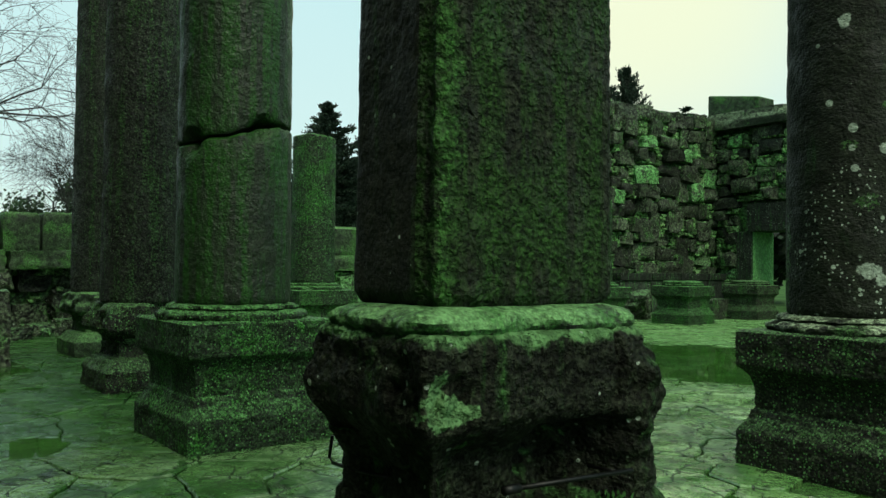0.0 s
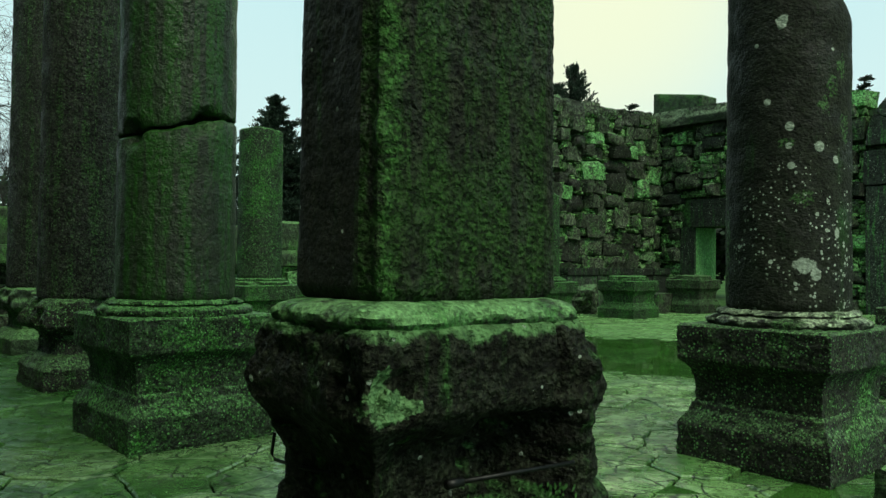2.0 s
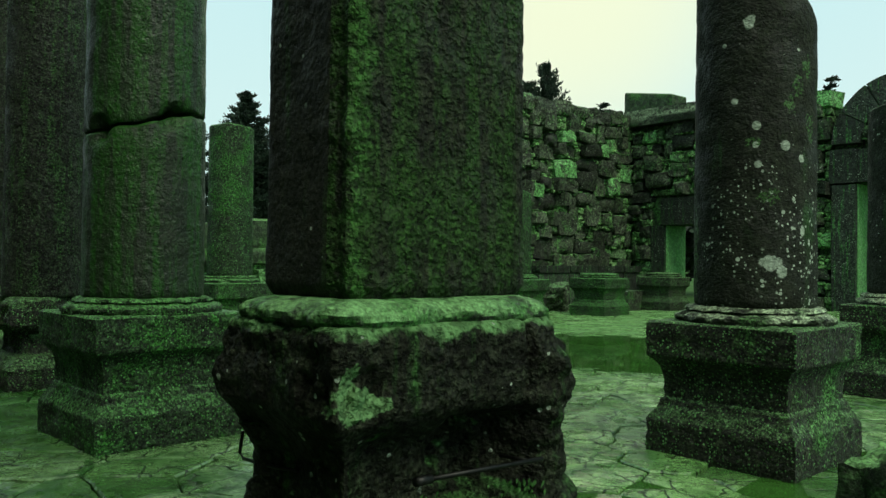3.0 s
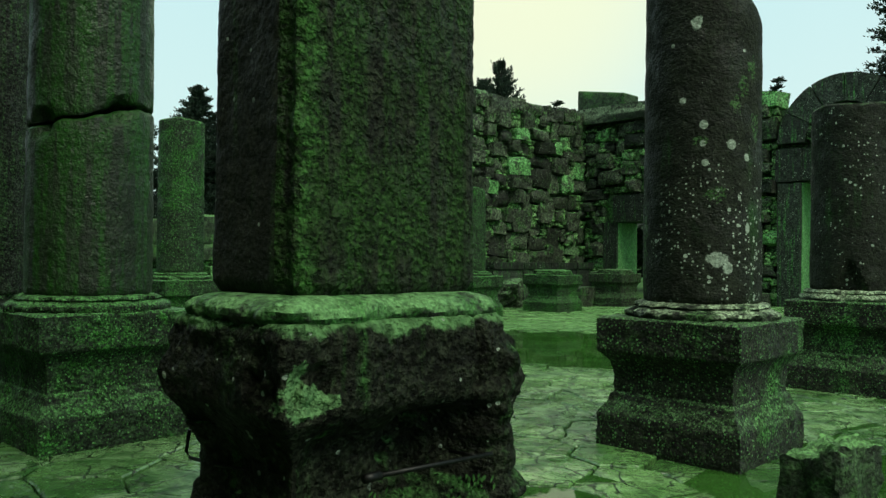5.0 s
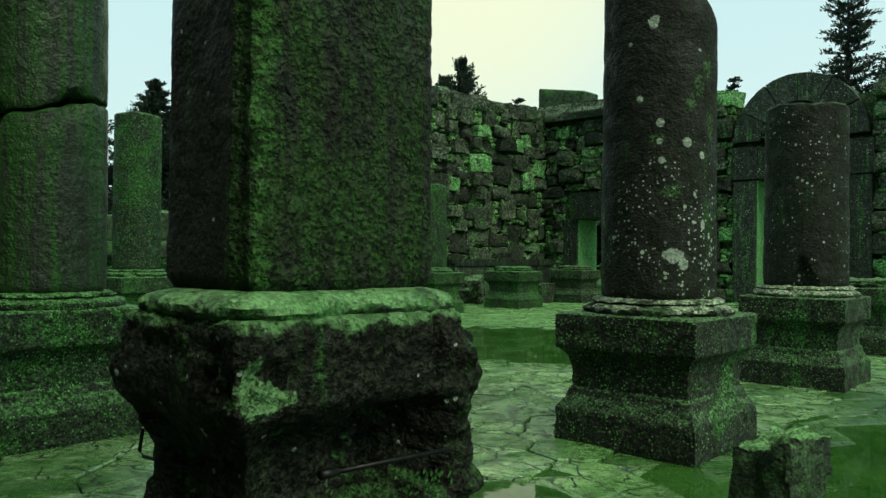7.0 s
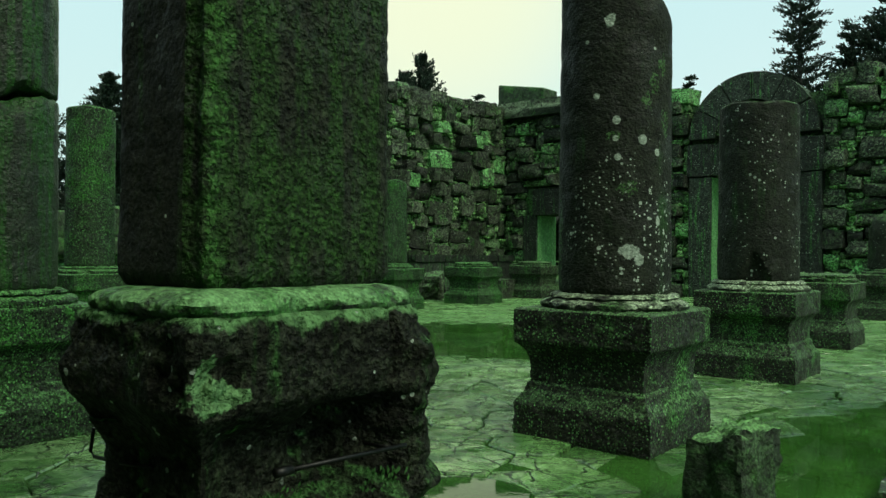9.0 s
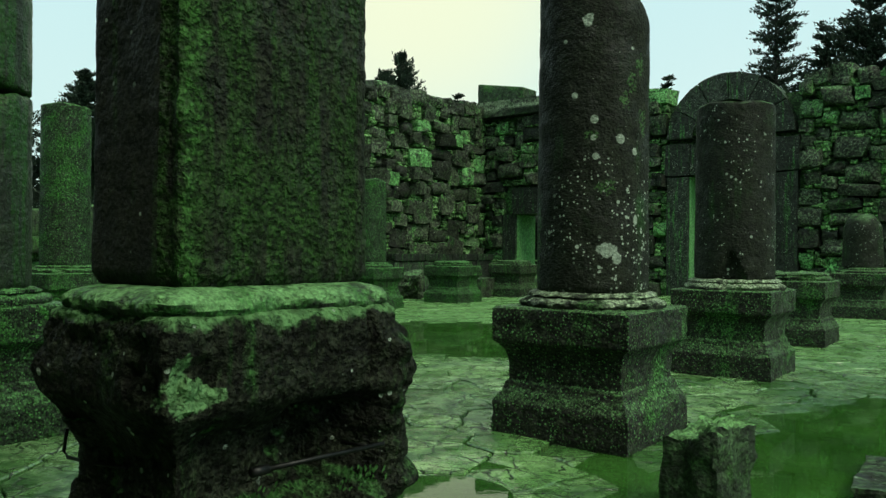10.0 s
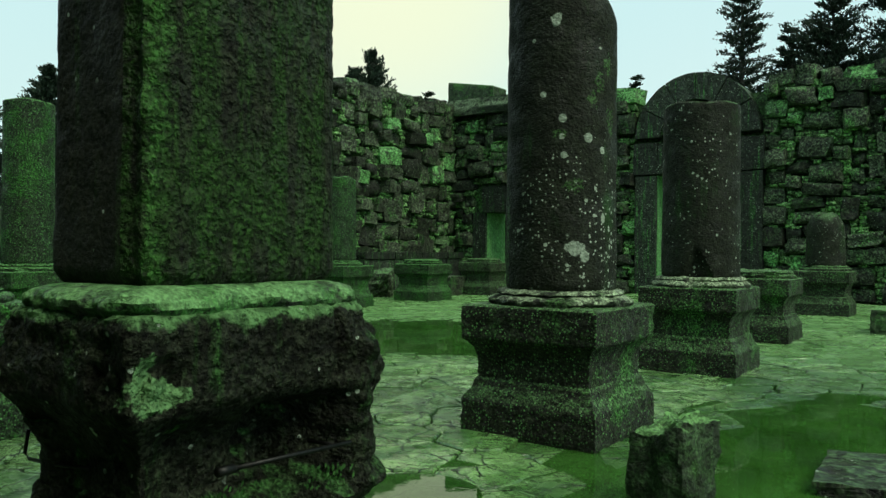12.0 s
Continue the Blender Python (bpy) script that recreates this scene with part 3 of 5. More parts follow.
def masonry(wall, length, top, holes, seed, to_world, facing, patchy=0.12, grid=0.185):
    """Rough blocks of many sizes on a wall's face: u runs along the wall, z up. Small stones and mortar fill the joints."""
    rng = random.Random(seed)
    chink_v, chink_f = [], []
    lib = [[tuple(v.co) for v in m.vertices] for m in STONES[:6]]
    libf = [[tuple(p.vertices) for p in m.polygons] for m in STONES[:6]]

    def blocked(u, z, w, h):
        return any(u + w / 2 > a and u - w / 2 < b and z + h / 2 > c and z - h / 2 < d for a, b, c, d in holes)

    def chink(u, z, w, h, proud):
        i = rng.randrange(6)
        k = len(chink_v)
        for x, y, s in lib[i]:
            chink_v.append(to_world(u + x * w, proud - 0.10 + y * 0.24, z + s * h))
        chink_f.extend(tuple(a + k for a in f) for f in libf[i])

    # stones of many sizes packed over a grid; what stays free is filled with small stones
    unit = grid
    cols, rows = int(length / unit), int(6.3 / unit)
    taken = set()
    shift = [0.22 * noise.noise(Vector((seed, i * 0.23, 0))) for i in range(cols + 8)]

    def fits(i, j, w, h):
        if i + w > cols or blocked((i + w / 2) * unit, (j + h / 2) * unit, w * unit - 0.02, h * unit - 0.02):
            return False
        if (j + h) * unit - 0.06 > min(top((i + 0.3) * unit), top((i + w - 0.3) * unit)):
            return False
        return not any((a, b) in taken for a in range(i, i + w) for b in range(j, j + h))

    for j in range(rows):
        i = 0
        while i < cols:
            if (i, j) in taken:
                i += 1
                continue
            sizes = [(5, 2), (4, 3), (3, 3), (4, 2), (3, 2), (3, 2), (4, 2), (2, 2), (2, 2), (3, 3), (5, 3), (2, 3)]
            rng.shuffle(sizes)
            if rng.random() < 2.2 * patchy:
                sizes = []
            placed = next(((w, h) for w, h in sizes if fits(i, j, w, h)), None)
            if placed is None:
                cu, cz = (i + 0.5) * unit, (j + 0.5) * unit
                if cz + 0.08 < top(cu) and not blocked(cu, cz, 0.2, 0.18) and cu < length - 0.08:
                    if rng.random() < 0.5:
                        chink(cu, cz, unit * rng.uniform(0.85, 1.15), unit * rng.uniform(0.8, 1.1), rng.uniform(-0.06, 0.04))
                    else:
                        part_at = rng.uniform(0.35, 0.65)
                        chink(cu + rng.uniform(-0.03, 0.03), j * unit + unit * part_at / 2, unit * rng.uniform(0.9, 1.3), unit * part_at, rng.uniform(-0.06, 0.04))
                        chink(cu + rng.uniform(-0.03, 0.03), j * unit + unit * (1 + part_at) / 2, unit * rng.uniform(0.7, 1.2), unit * (1 - part_at), rng.uniform(-0.06, 0.04))
                i += 1
                continue
            w, h = placed
            taken.update((a, b) for a in range(i, i + w) for b in range(j, j + h))
            uc, zc = (i + w / 2) * unit, (j + h / 2) * unit + shift[i + w // 2] * min(1.0, j / 3)
            ob = part("stone", rng.choice(STONES), None, wall)
            deep = 0.6
            proud = rng.choice((-0.08, -0.02, 0.03, 0.06, 0.10, 0.16, 0.22))
            ob.matrix_local = Matrix.LocRotScale(Vector(to_world(uc, proud - deep / 2 + 0.05, zc)), Euler((rng.uniform(-0.08, 0.08), rng.uniform(-0.11, 0.11), facing + rng.uniform(-0.14, 0.14))),
                                                 Vector((w * unit * rng.uniform(0.88, 1.04), deep, h * unit * rng.uniform(0.74, 0.98))))
            for _ in range(rng.randrange(1, 4)):
                cu = uc + rng.uniform(-w, w) * unit / 2
                if not blocked(cu, (j + h) * unit, 0.2, 0.12) and (j + h) * unit + 0.1 < top(cu):
                    chink(cu, (j + h) * unit + rng.uniform(-0.04, 0.04), rng.uniform(0.10, 0.24), rng.uniform(0.06, 0.11), rng.uniform(-0.02, 0.06))
            i += w
    part("chinking", mesh_of("chinking", chink_v, chink_f), M_chink, wall, "small pale green stones wedged in the joints", "stuff")


def core(name, boxes, label):
    """The mortar core of a wall, from joined boxes (x0, x1, y0, y1, z0, z1)."""
    verts, faces = [], []
    for x0, x1, y0, y1, z0, z1 in boxes:
        k = len(verts)
        verts += [(x, y, z) for z in (z0, z1) for x, y in ((x0, y0), (x1, y0), (x1, y1), (x0, y1))]
        faces += [tuple(k + i for i in f) for f in ((3, 2, 1, 0), (4, 5, 6, 7), (0, 1, 5, 4), (1, 2, 6, 5), (2, 3, 7, 6), (3, 0, 4, 7))]
    ob = part(name, mesh_of(name, verts, faces, False), M_core, None, label, "structure")
    ob["category"] = "wall"
    return ob


# the entrance wall, y = 17.3, with its side door and its arched middle door
FY = 17.3
X_W = -13.3
DOOR_S = (-12.05, -10.55, 2.40)
DOOR_M = (-6.38, -4.15, 3.35)
core_y = (FY + 0.17, FY + THICK)


def facade_top(u):
    x = X_W + u
    if x < -10.85:
        return 5.52
    if x < -9.6:
        return 4.1 + 0.3 * noise.noise(Vector((x * 2, 0, 0)))
    return 5.62 + 0.18 * noise.noise(Vector((x * 0.9, 1, 0)))


wall_north = core("wall_north", [
    (X_W - THICK, DOOR_S[0], *core_y, -0.1, 5.56), (DOOR_S[0], DOOR_S[1], *core_y, DOOR_S[2], 5.559), (DOOR_S[1], -10.2, *core_y, -0.1, 4.0),
    (-10.2, -9.5, *core_y, -0.1, 3.9), (-9.5, DOOR_M[0], *core_y, -0.1, 5.35), (-5.9, -4.6, FY + 0.12, FY + 0.75, 5.35, 5.62), (DOOR_M[0], DOOR_M[1], *core_y, DOOR_M[2], 5.349), (DOOR_M[1], 4.0, *core_y, -0.1, 5.40)],
    "ruined entrance wall of dark rubble masonry with mossy joints")
holes = [(DOOR_S[0] - 0.50 - X_W, DOOR_S[1] + 0.45 - X_W, -1, 3.26), (DOOR_M[0] - 0.62 - X_W, DOOR_M[1] + 0.66 - X_W, -1, 4.32)]
# room for the arch
for i in range(12):
    a0, a1 = -1.72 + i * 3.44 / 12, -1.72 + (i + 1) * 3.44 / 12
    am = min(abs(a0), abs(a1))
    holes.append((-5.27 + a0 - X_W, -5.27 + a1 - X_W, 4.32, 4.42 + math.sqrt(max(0, 1.74 ** 2 - am ** 2))))
masonry(wall_north, 4.0 - X_W, facade_top, holes, 21, lambda u, d, z: (X_W + u, FY - d, z), 0.0, 0.22)


def squared(wall, name, x0, x1, z0, z1, y0, y1, label="", pick=0):
    ob = part(name, SQUARED[pick % 4], None, wall, label)
    ob.matrix_local = Matrix.LocRotScale(Vector(((x0 + x1) / 2, (y0 + y1) / 2, (z0 + z1) / 2)), None, Vector((x1 - x0, y1 - y0, z1 - z0)))
    return ob


part("reveal", mesh_of("reveal", [(DOOR_S[0] + 0.02, FY + 0.02, -0.05), (DOOR_S[0] + 0.02, FY + THICK, -0.05), (DOOR_S[0] + 0.02, FY + THICK, 2.39), (DOOR_S[0] + 0.02, FY + 0.02, 2.39), (DOOR_S[0] - 0.05, FY + 0.02, -0.05), (DOOR_S[0] - 0.05, FY + THICK, -0.05), (DOOR_S[0] - 0.05, FY + THICK, 2.39), (DOOR_S[0] - 0.05, FY + 0.02, 2.39)], [(0, 1, 2, 3), (7, 6, 5, 4), (0, 3, 7, 4), (1, 5, 6, 2), (3, 2, 6, 7)], False), M_lit_reveal, wall_north, "smooth door reveal in green brightened for light from outside")
part("reveal", mesh_of("reveal", [(DOOR_M[0] + 0.02, FY + 0.02, -0.05), (DOOR_M[0] + 0.02, FY + THICK, -0.05), (DOOR_M[0] + 0.02, FY + THICK, 3.32), (DOOR_M[0] + 0.02, FY + 0.02, 3.32), (DOOR_M[0] - 0.05, FY + 0.02, -0.05), (DOOR_M[0] - 0.05, FY + THICK, -0.05), (DOOR_M[0] - 0.05, FY + THICK, 3.32), (DOOR_M[0] - 0.05, FY + 0.02, 3.32)], [(0, 1, 2, 3), (7, 6, 5, 4), (0, 3, 7, 4), (1, 5, 6, 2), (3, 2, 6, 7)], False), M_lit_reveal, wall_north, "smooth door reveal in green brightened for light from outside")
# side door: jambs, lintel, cornice above, a leaning block on top
squared(wall_north, "jamb", DOOR_S[0] - 0.48, DOOR_S[0], -0.05, 2.40, FY - 0.06, FY + THICK, "smooth upright door jamb streaked with green", 0)
squared(wall_north, "jamb", DOOR_S[1], DOOR_S[1] + 0.45, -0.05, 2.40, FY - 0.06, FY + THICK, "smooth upright door jamb streaked with green", 1)
squared(wall_north, "lintel", DOOR_S[0] - 0.12, DOOR_S[1] + 0.4, 2.41, 3.24, FY - 0.12, FY + THICK, "massive dark door lintel", 2)
CORNICE = block_mesh("cornice_stone", 61, 5, 0.05, 0.05, 0.10)
CORNICE.materials.append(M_ring_pale)
cornice = part("cornice", CORNICE, None, wall_north, "projecting worn cornice stone with pale lichen")
cornice.matrix_local = Matrix.LocRotScale(Vector((-12.15, FY + 0.40, 5.80)), None, Vector((2.7, 1.5, 0.52)))
squared(wall_north, "cornice", -14.0, -13.3, 5.72, 5.92, FY - 0.10, FY + THICK, "thin capping stone", 1)
top_block = thing("wall_block", "pale mossy squared block lying on the wall's cornice", "stone block", (-12.66, FY + 0.3, 6.03))
tb = loft("block", [(-0.88, -0.4, -1, -1), (0, -0.4, 0, -1), (0.88, -0.4, 1, -1), (0.88, 0.4, 1, 1), (0, 0.4, 0, 1), (-0.88, 0.4, -1, 1)], [(-0.01, 0.0), (0, 0.03), (0, 0.62), (-0.03, 0.66)], 3, 0.012, 5, 0, 0.12,
          lambda p, z: (-0.25 * p.x - 0.16) * z)
part("block", tb, M_rock, top_block)
# middle door: jambs, lintel, relieving arch of wedge stones
for x0, x1, i in ((DOOR_M[0] - 0.60, DOOR_M[0], 0), (DOOR_M[1], DOOR_M[1] + 0.64, 1)):
    squared(wall_north, "jamb", x0, x1, -0.05, 3.33, FY - 0.10, FY + THICK, "tall dark door jamb streaked with green", i)
    squared(wall_north, "lintel_end", x0 - 0.06 + 0.2 * i * 0, x1 + 0.04, 3.36, 4.24, FY - 0.12, FY + THICK, "dark lintel block", i + 2)
squared(wall_north, "lintel", DOOR_M[0] + 0.05, DOOR_M[1] - 0.01, 3.37, 4.22, FY - 0.10, FY + THICK, "dark door lintel", 2)
ARCH_C, R_IN, R_OUT = (-5.27, 4.36), 0.98, 1.70
for i in range(6):
    a0, a1 = math.pi * i / 6 + 0.012, math.pi * (i + 1) / 6 - 0.012
    verts, faces = [], []
    m = 5
    for y in (FY - 0.16, FY + 0.7):
        for r in (R_IN, R_OUT):
            for s in range(m):
                a = a0 + (a1 - a0) * s / (m - 1)
                w = 0.015 * noise.noise(Vector((a * 4, r * 3, y)))
                verts.append((ARCH_C[0] + (r + w) * math.cos(a), y + 0.012 * noise.noise(Vector((a * 5, r * 5, 2))), ARCH_C[1] + (r + w) * math.sin(a)))
    idx = lambda f, r, s: (f * 2 + r) * m + s
    for s in range(m - 1):
        faces += [(idx(0, 0, s), idx(0, 0, s + 1), idx(0, 1, s + 1), idx(0, 1, s)), (idx(1, 0, s), idx(1, 1, s), idx(1, 1, s + 1), idx(1, 0, s + 1)),
                  (idx(0, 1, s), idx(0, 1, s + 1), idx(1, 1, s + 1), idx(1, 1, s)), (idx(0, 0, s), idx(1, 0, s), idx(1, 0, s + 1), idx(0, 0, s + 1))]
    for s in (0, m - 1):
        faces.append((idx(0, 0, s), idx(0, 1, s), idx(1, 1, s), idx(1, 0, s)) if s == 0 else (idx(0, 0, s), idx(1, 0, s), idx(1, 1, s), idx(0, 1, s)))
    part("arch_stone", mesh_of("arch_stone", verts, faces, False), M_trim, wall_north, "dark wedge stone of the relieving arch")
# filling under the arch
fill_rng = random.Random(4)
for i in range(14):
    a, r = fill_rng.uniform(0.15, math.pi - 0.15), fill_rng.uniform(0.2, 0.9)
    ob = part("stone", fill_rng.choice(STONES), None, wall_north)
    ob.matrix_local = Matrix.LocRotScale(Vector((ARCH_C[0] + r * math.cos(a), FY + 0.08, ARCH_C[1] + 0.05 + r * math.sin(a) * 0.95)), None, Vector((fill_rng.uniform(0.4, 0.6), 0.4, fill_rng.uniform(0.3, 0.42))))
# loose boulders left along the wall's top
top_rng = random.Random(8)
x = -9.4
while x < 3.9:
    w = top_rng.uniform(0.45, 0.85)
    if not (-7.0 < x + w / 2 < -3.5):
        ob = part("stone", top_rng.choice(STONES), None, wall_north)
        hgt = top_rng.uniform(0.32, 0.5)
        ob.matrix_local = Matrix.LocRotScale(Vector((x + w / 2, FY + 0.28, facade_top(x + w / 2 - X_W) - 0.10 + hgt * 0.25)), Euler((0, top_rng.uniform(-0.15, 0.15), top_rng.uniform(-0.3, 0.3))), Vector((w, 0.8, hgt)))
    x += w + 0.02

# the long wall, x = -13.3: tall by the corner, robbed down to a low wall further along
def west_top(u):
    y = FY - u
    if y > 9.6:
        return 5.72 + 0.16 * noise.noise(Vector((y * 1.1, 5, 0)))
    if y > 6.5:
        return 2.1 + (y - 6.5) * 1.15
    return 1.35


wall_west = core("wall_west", [(X_W - THICK, X_W - 0.17, 9.2, FY + 0.1, -0.1, 5.45), (X_W - THICK, X_W - 0.17, 7.4, 9.2, -0.1, 2.9), (X_W - THICK, X_W - 0.10, -9.0, 7.4, -0.1, 1.20)],
                 "ruined side wall of dark rubble blocks with mossy joints")
masonry(wall_west, FY + 6.0, west_top, [(FY - 13.2, FY - 9, -1, 0.0)], 33, lambda u, d, z: (X_W + d, FY - u, z), math.pi / 2, 0.15, 0.205)
y = FY
while y > 9.6:
    w = top_rng.uniform(0.5, 0.95)
    ob = part("stone", top_rng.choice(STONES), None, wall_west)
    hgt = top_rng.uniform(0.32, 0.5)
    ob.matrix_local = Matrix.LocRotScale(Vector((X_W - 0.3, y - w / 2, west_top(FY - y) - 0.12 + hgt * 0.25)), Euler((0, 0, math.pi / 2 + top_rng.uniform(-0.2, 0.2))), Vector((w, 0.8, hgt)))
    y -= w + 0.02
# projecting bench course along its foot, and big squared blocks on the low stretch
for y0, y1, z0, z1, d in ((12.4, 17.2, 0.92, 1.12, 0.42),):
    y = y0
    while y < y1 - 0.2:
        w = top_rng.uniform(0.9, 1.5)
        ob = part("bench_stone", SQUARED[int(w * 10) % 4], None, wall_west, "flat mossy bench slab")
        ob.matrix_local = Matrix.LocRotScale(Vector((X_W + d / 2, y + w / 2, (z0 + z1) / 2)), None, Vector((d, w - 0.02, z1 - z0)))
        ob = part("bench_stone", SQUARED[int(w * 10 + 1) % 4], None, wall_west, "dark block under the bench")
        ob.matrix_local = Matrix.LocRotScale(Vector((X_W + d / 2 - 0.05, y + w / 2, z0 / 2)), None, Vector((d, w - 0.03, z0 - 0.02)))
        y += w
for y0, y1, z0, z1, mat in ((-2.55, -1.96, 1.42, 2.10, 0), (-1.94, -1.36, 1.42, 2.12, 1), (-3.6, -2.58, 1.42, 2.05, 2), (-0.9, 0.6, 1.42, 1.9, 2), (3.3, 4.75, 1.45, 2.08, 3), (4.8, 6.4, 1.45, 2.2, 2), (1.0, 3.1, 1.42, 1.95, 1)):
    ob = thing("wall_block", "large squared mossy block lying on the low wall", "stone block", (X_W - 0.35, (y0 + y1) / 2, z0), "blocks on the low wall")
    h2 = z1 - z0
    part("block", loft("block", [(px, py * (y1 - y0) * 0.47, nx, ny) for px, py, nx, ny in ((0.40, -1, 1, -1), (0.40, 0, 1, 0), (0.40, 1, 1, 1), (0, 1, 0, 1), (-0.40, 1, -1, 1), (-0.40, -1, -1, -1))],
                       [(-0.02, 0), (0, 0.03), (0.01, h2 * 0.5), (0, h2 - 0.05), (-0.04, h2)], y0, 0.02, 4, 0, 0.08), M_rock, ob)
# overhanging ledge course of the low wall
LEDGES = [block_mesh("ledge_stone", 70 + i, 4, 0.08, 0.06, 0.12) for i in range(4)]
for m in LEDGES:
    m.materials.append(M_rock)
y = -4.6
while y < 6.6:
    w = top_rng.uniform(1.0, 1.7)
    ob = part("ledge_stone", LEDGES[int(w * 10) % 4], None, wall_west, "overhanging mossy ledge stone")
    ob.matrix_local = Matrix.LocRotScale(Vector((X_W - 0.25 + top_rng.uniform(-0.08, 0.10), y + w / 2, 1.30 + top_rng.uniform(-0.03, 0.03))), Euler((top_rng.uniform(-0.03, 0.03), 0.0, top_rng.uniform(-0.05, 0.05))), Vector((1.1, w - 0.05, top_rng.uniform(0.22, 0.34))))
    y += w
# plain wall added behind the camera to keep light off faces turned to -y
wall_south = core("wall_south", [(X_W, 6.0, -7.6, -6.6, -0.1, 8.5)], "plain dark unseen wall added to shade faces turned to -y")
wall_south.data.materials[0] = M_block

# ---- columns on pedestals ----


def pedestal_mesh(half, seed, h=0.865, n=26, chip=0.02, amp=0.008, tall=0.0):
    prof = [(-0.012, -0.06), (0.0, 0.015), (0.0, 0.215), (-0.008, 0.228), (-0.058, 0.315), (-0.068, 0.350), (-0.084, 0.366), (-0.084, 0.47), (-0.079, 0.52), (-0.064, 0.565), (-0.040, 0.60), (-0.022, 0.618), (-0.007, 0.628), (0.0, 0.640), (0.0, h - 0.014), (-0.016, h)]
    return loft("pedestal", square_plan(half, n), prof, seed, amp, 15, chip, 0.014)


def ring_mesh(r, z0, seed, low=0.47, high=0.97, amp=0.020, n=110):
    h = high - z0
    prof = [(low - r, z0 - 0.01), (low - r + 0.012, z0 + 0.2 * h), (low - r + 0.008, z0 + 0.36 * h), (low - r - 0.018, z0 + 0.52 * h), (0.060, z0 + 0.57 * h), (0.045, z0 + 0.62 * h), (0.058, z0 + 0.74 * h), (0.045, z0 + 0.9 * h), (0.01, high)]
    return loft("base_moulding", round_plan(r, n), prof, seed, amp, 13, 0.10, 0.012)


def shaft_mesh(r0, r1, z0, z1, seed, bottom=None, top=None, amp=0.006, n=72, step=0.035, freq=7, wear=None, chip=0.02, dome=False):
    def lift(p, z):
        s = (z - z0) / (z1 - z0)
        return (bottom(p) if bottom else 0) * (1 - s) + (top(p) if top else 0) * s
    if dome:
        return loft("shaft", round_plan(r0, n), [(-0.012, z0), (0.0, z0 + 0.015), (r1 - r0, z1 - 0.42), (-0.03, z1 - 0.26), (-0.08, z1 - 0.14), (-0.15, z1 - 0.05), (-0.24, z1)], seed, amp, freq, chip, step, lift, wear)
    return loft("shaft", round_plan(r0, n), [(-0.012, z0), (0.0, z0 + 0.015), (r1 - r0, z1 - 0.02), (r1 - r0 - 0.02, z1)], seed, amp, freq, chip, step, lift, wear)


def broken_pedestal(half, seed):
    """An eroded pedestal: ragged cap, thin dark die, base with a sloping shoulder."""
    prof = [(-0.012, -0.06), (0.0, 0.02), (0.0, 0.19), (-0.012, 0.205), (-0.085, 0.30), (-0.15, 0.315), (-0.165, 0.36), (-0.165, 0.50), (-0.13, 0.535), (-0.05, 0.555), (-0.015, 0.60), (-0.008, 0.66), (-0.03, 0.78), (-0.06, 0.83), (-0.10, 0.858)]

    def eroded(p):
        if p.z < 0.45:
            return 0.012 * rough(p + Vector((seed, 0, 0)), 6, 2)
        return -0.10 * max(0.0, rough(p + Vector((seed, 2, 0)), 4.0, 2)) + 0.03 * rough(p + Vector((seed, 0, 4)), 9.0, 2)
    return loft("pedestal", square_plan(half, 30), prof, seed, 0.008, 15, 0.05, 0.015, None, eroded)


def column(label, x, y, m_ped, m_shaft, r=0.375, top=5.2, half=0.495, seed=1.0, turn=0.0, taper=0.03, ring=True, broken=0.03, ped_label="", drums=None, ped_chip=0.02, low=0.47, m_ring=None, wear=None, dome=False):
    c = thing("column", label, "column", (x, y, 0), "columns of the hall")
    c.rotation_euler = (0, 0, radians(turn))
    part("pedestal", broken_pedestal(half, seed) if ped_chip > 0.1 else pedestal_mesh(half, seed, chip=ped_chip), m_ped, c, ped_label)
    if ring:
        part("base_moulding", ring_mesh(r, 0.865, seed + 0.3, low), m_ring or m_ped, c, "worn rounded base moulding")
    z0 = 0.968 if ring else 0.855
    if drums:
        drums(c, r, z0, top)
    elif top > z0:
        part("shaft", shaft_mesh(r, r - taper, z0, top, seed + 0.6, None, lambda p: broken * rough(p, 3.0, 2), wear=wear, dome=dome), m_shaft, c)
    return c


def shoulder(p):
    """The shaft's worn-off upper shoulder, on its side towards the wall."""
    side = 0.887 * p.x + 0.463 * p.y
    return -1.5 * max(0.0, p.z - 2.75) ** 2 * max(0.0, side / 0.38)


def hollow(p):
    """A wedge broken out of the stump's foot."""
    s = 0.949 * p.x + 0.316 * p.y
    front = 0.316 * p.x - 0.949 * p.y
    reach = 0.16 * (1.30 - p.z) / 0.32
    if front > 0 and p.z < 1.30 and abs(s + 0.05) < reach:
        return -0.07 * min(1.0, (reach - abs(s + 0.05)) / 0.04)
    return 0.0


def crack_line(p):
    a = math.atan2(p.y, p.x)
    step = 0.03 * math.tanh(4 * math.sin(a + 0.25))
    return 0.045 * math.sin(a + 0.42) + step + 0.028 * noise.noise(Vector((math.cos(a) * 3.5, math.sin(a) * 3.5, 4.0)))


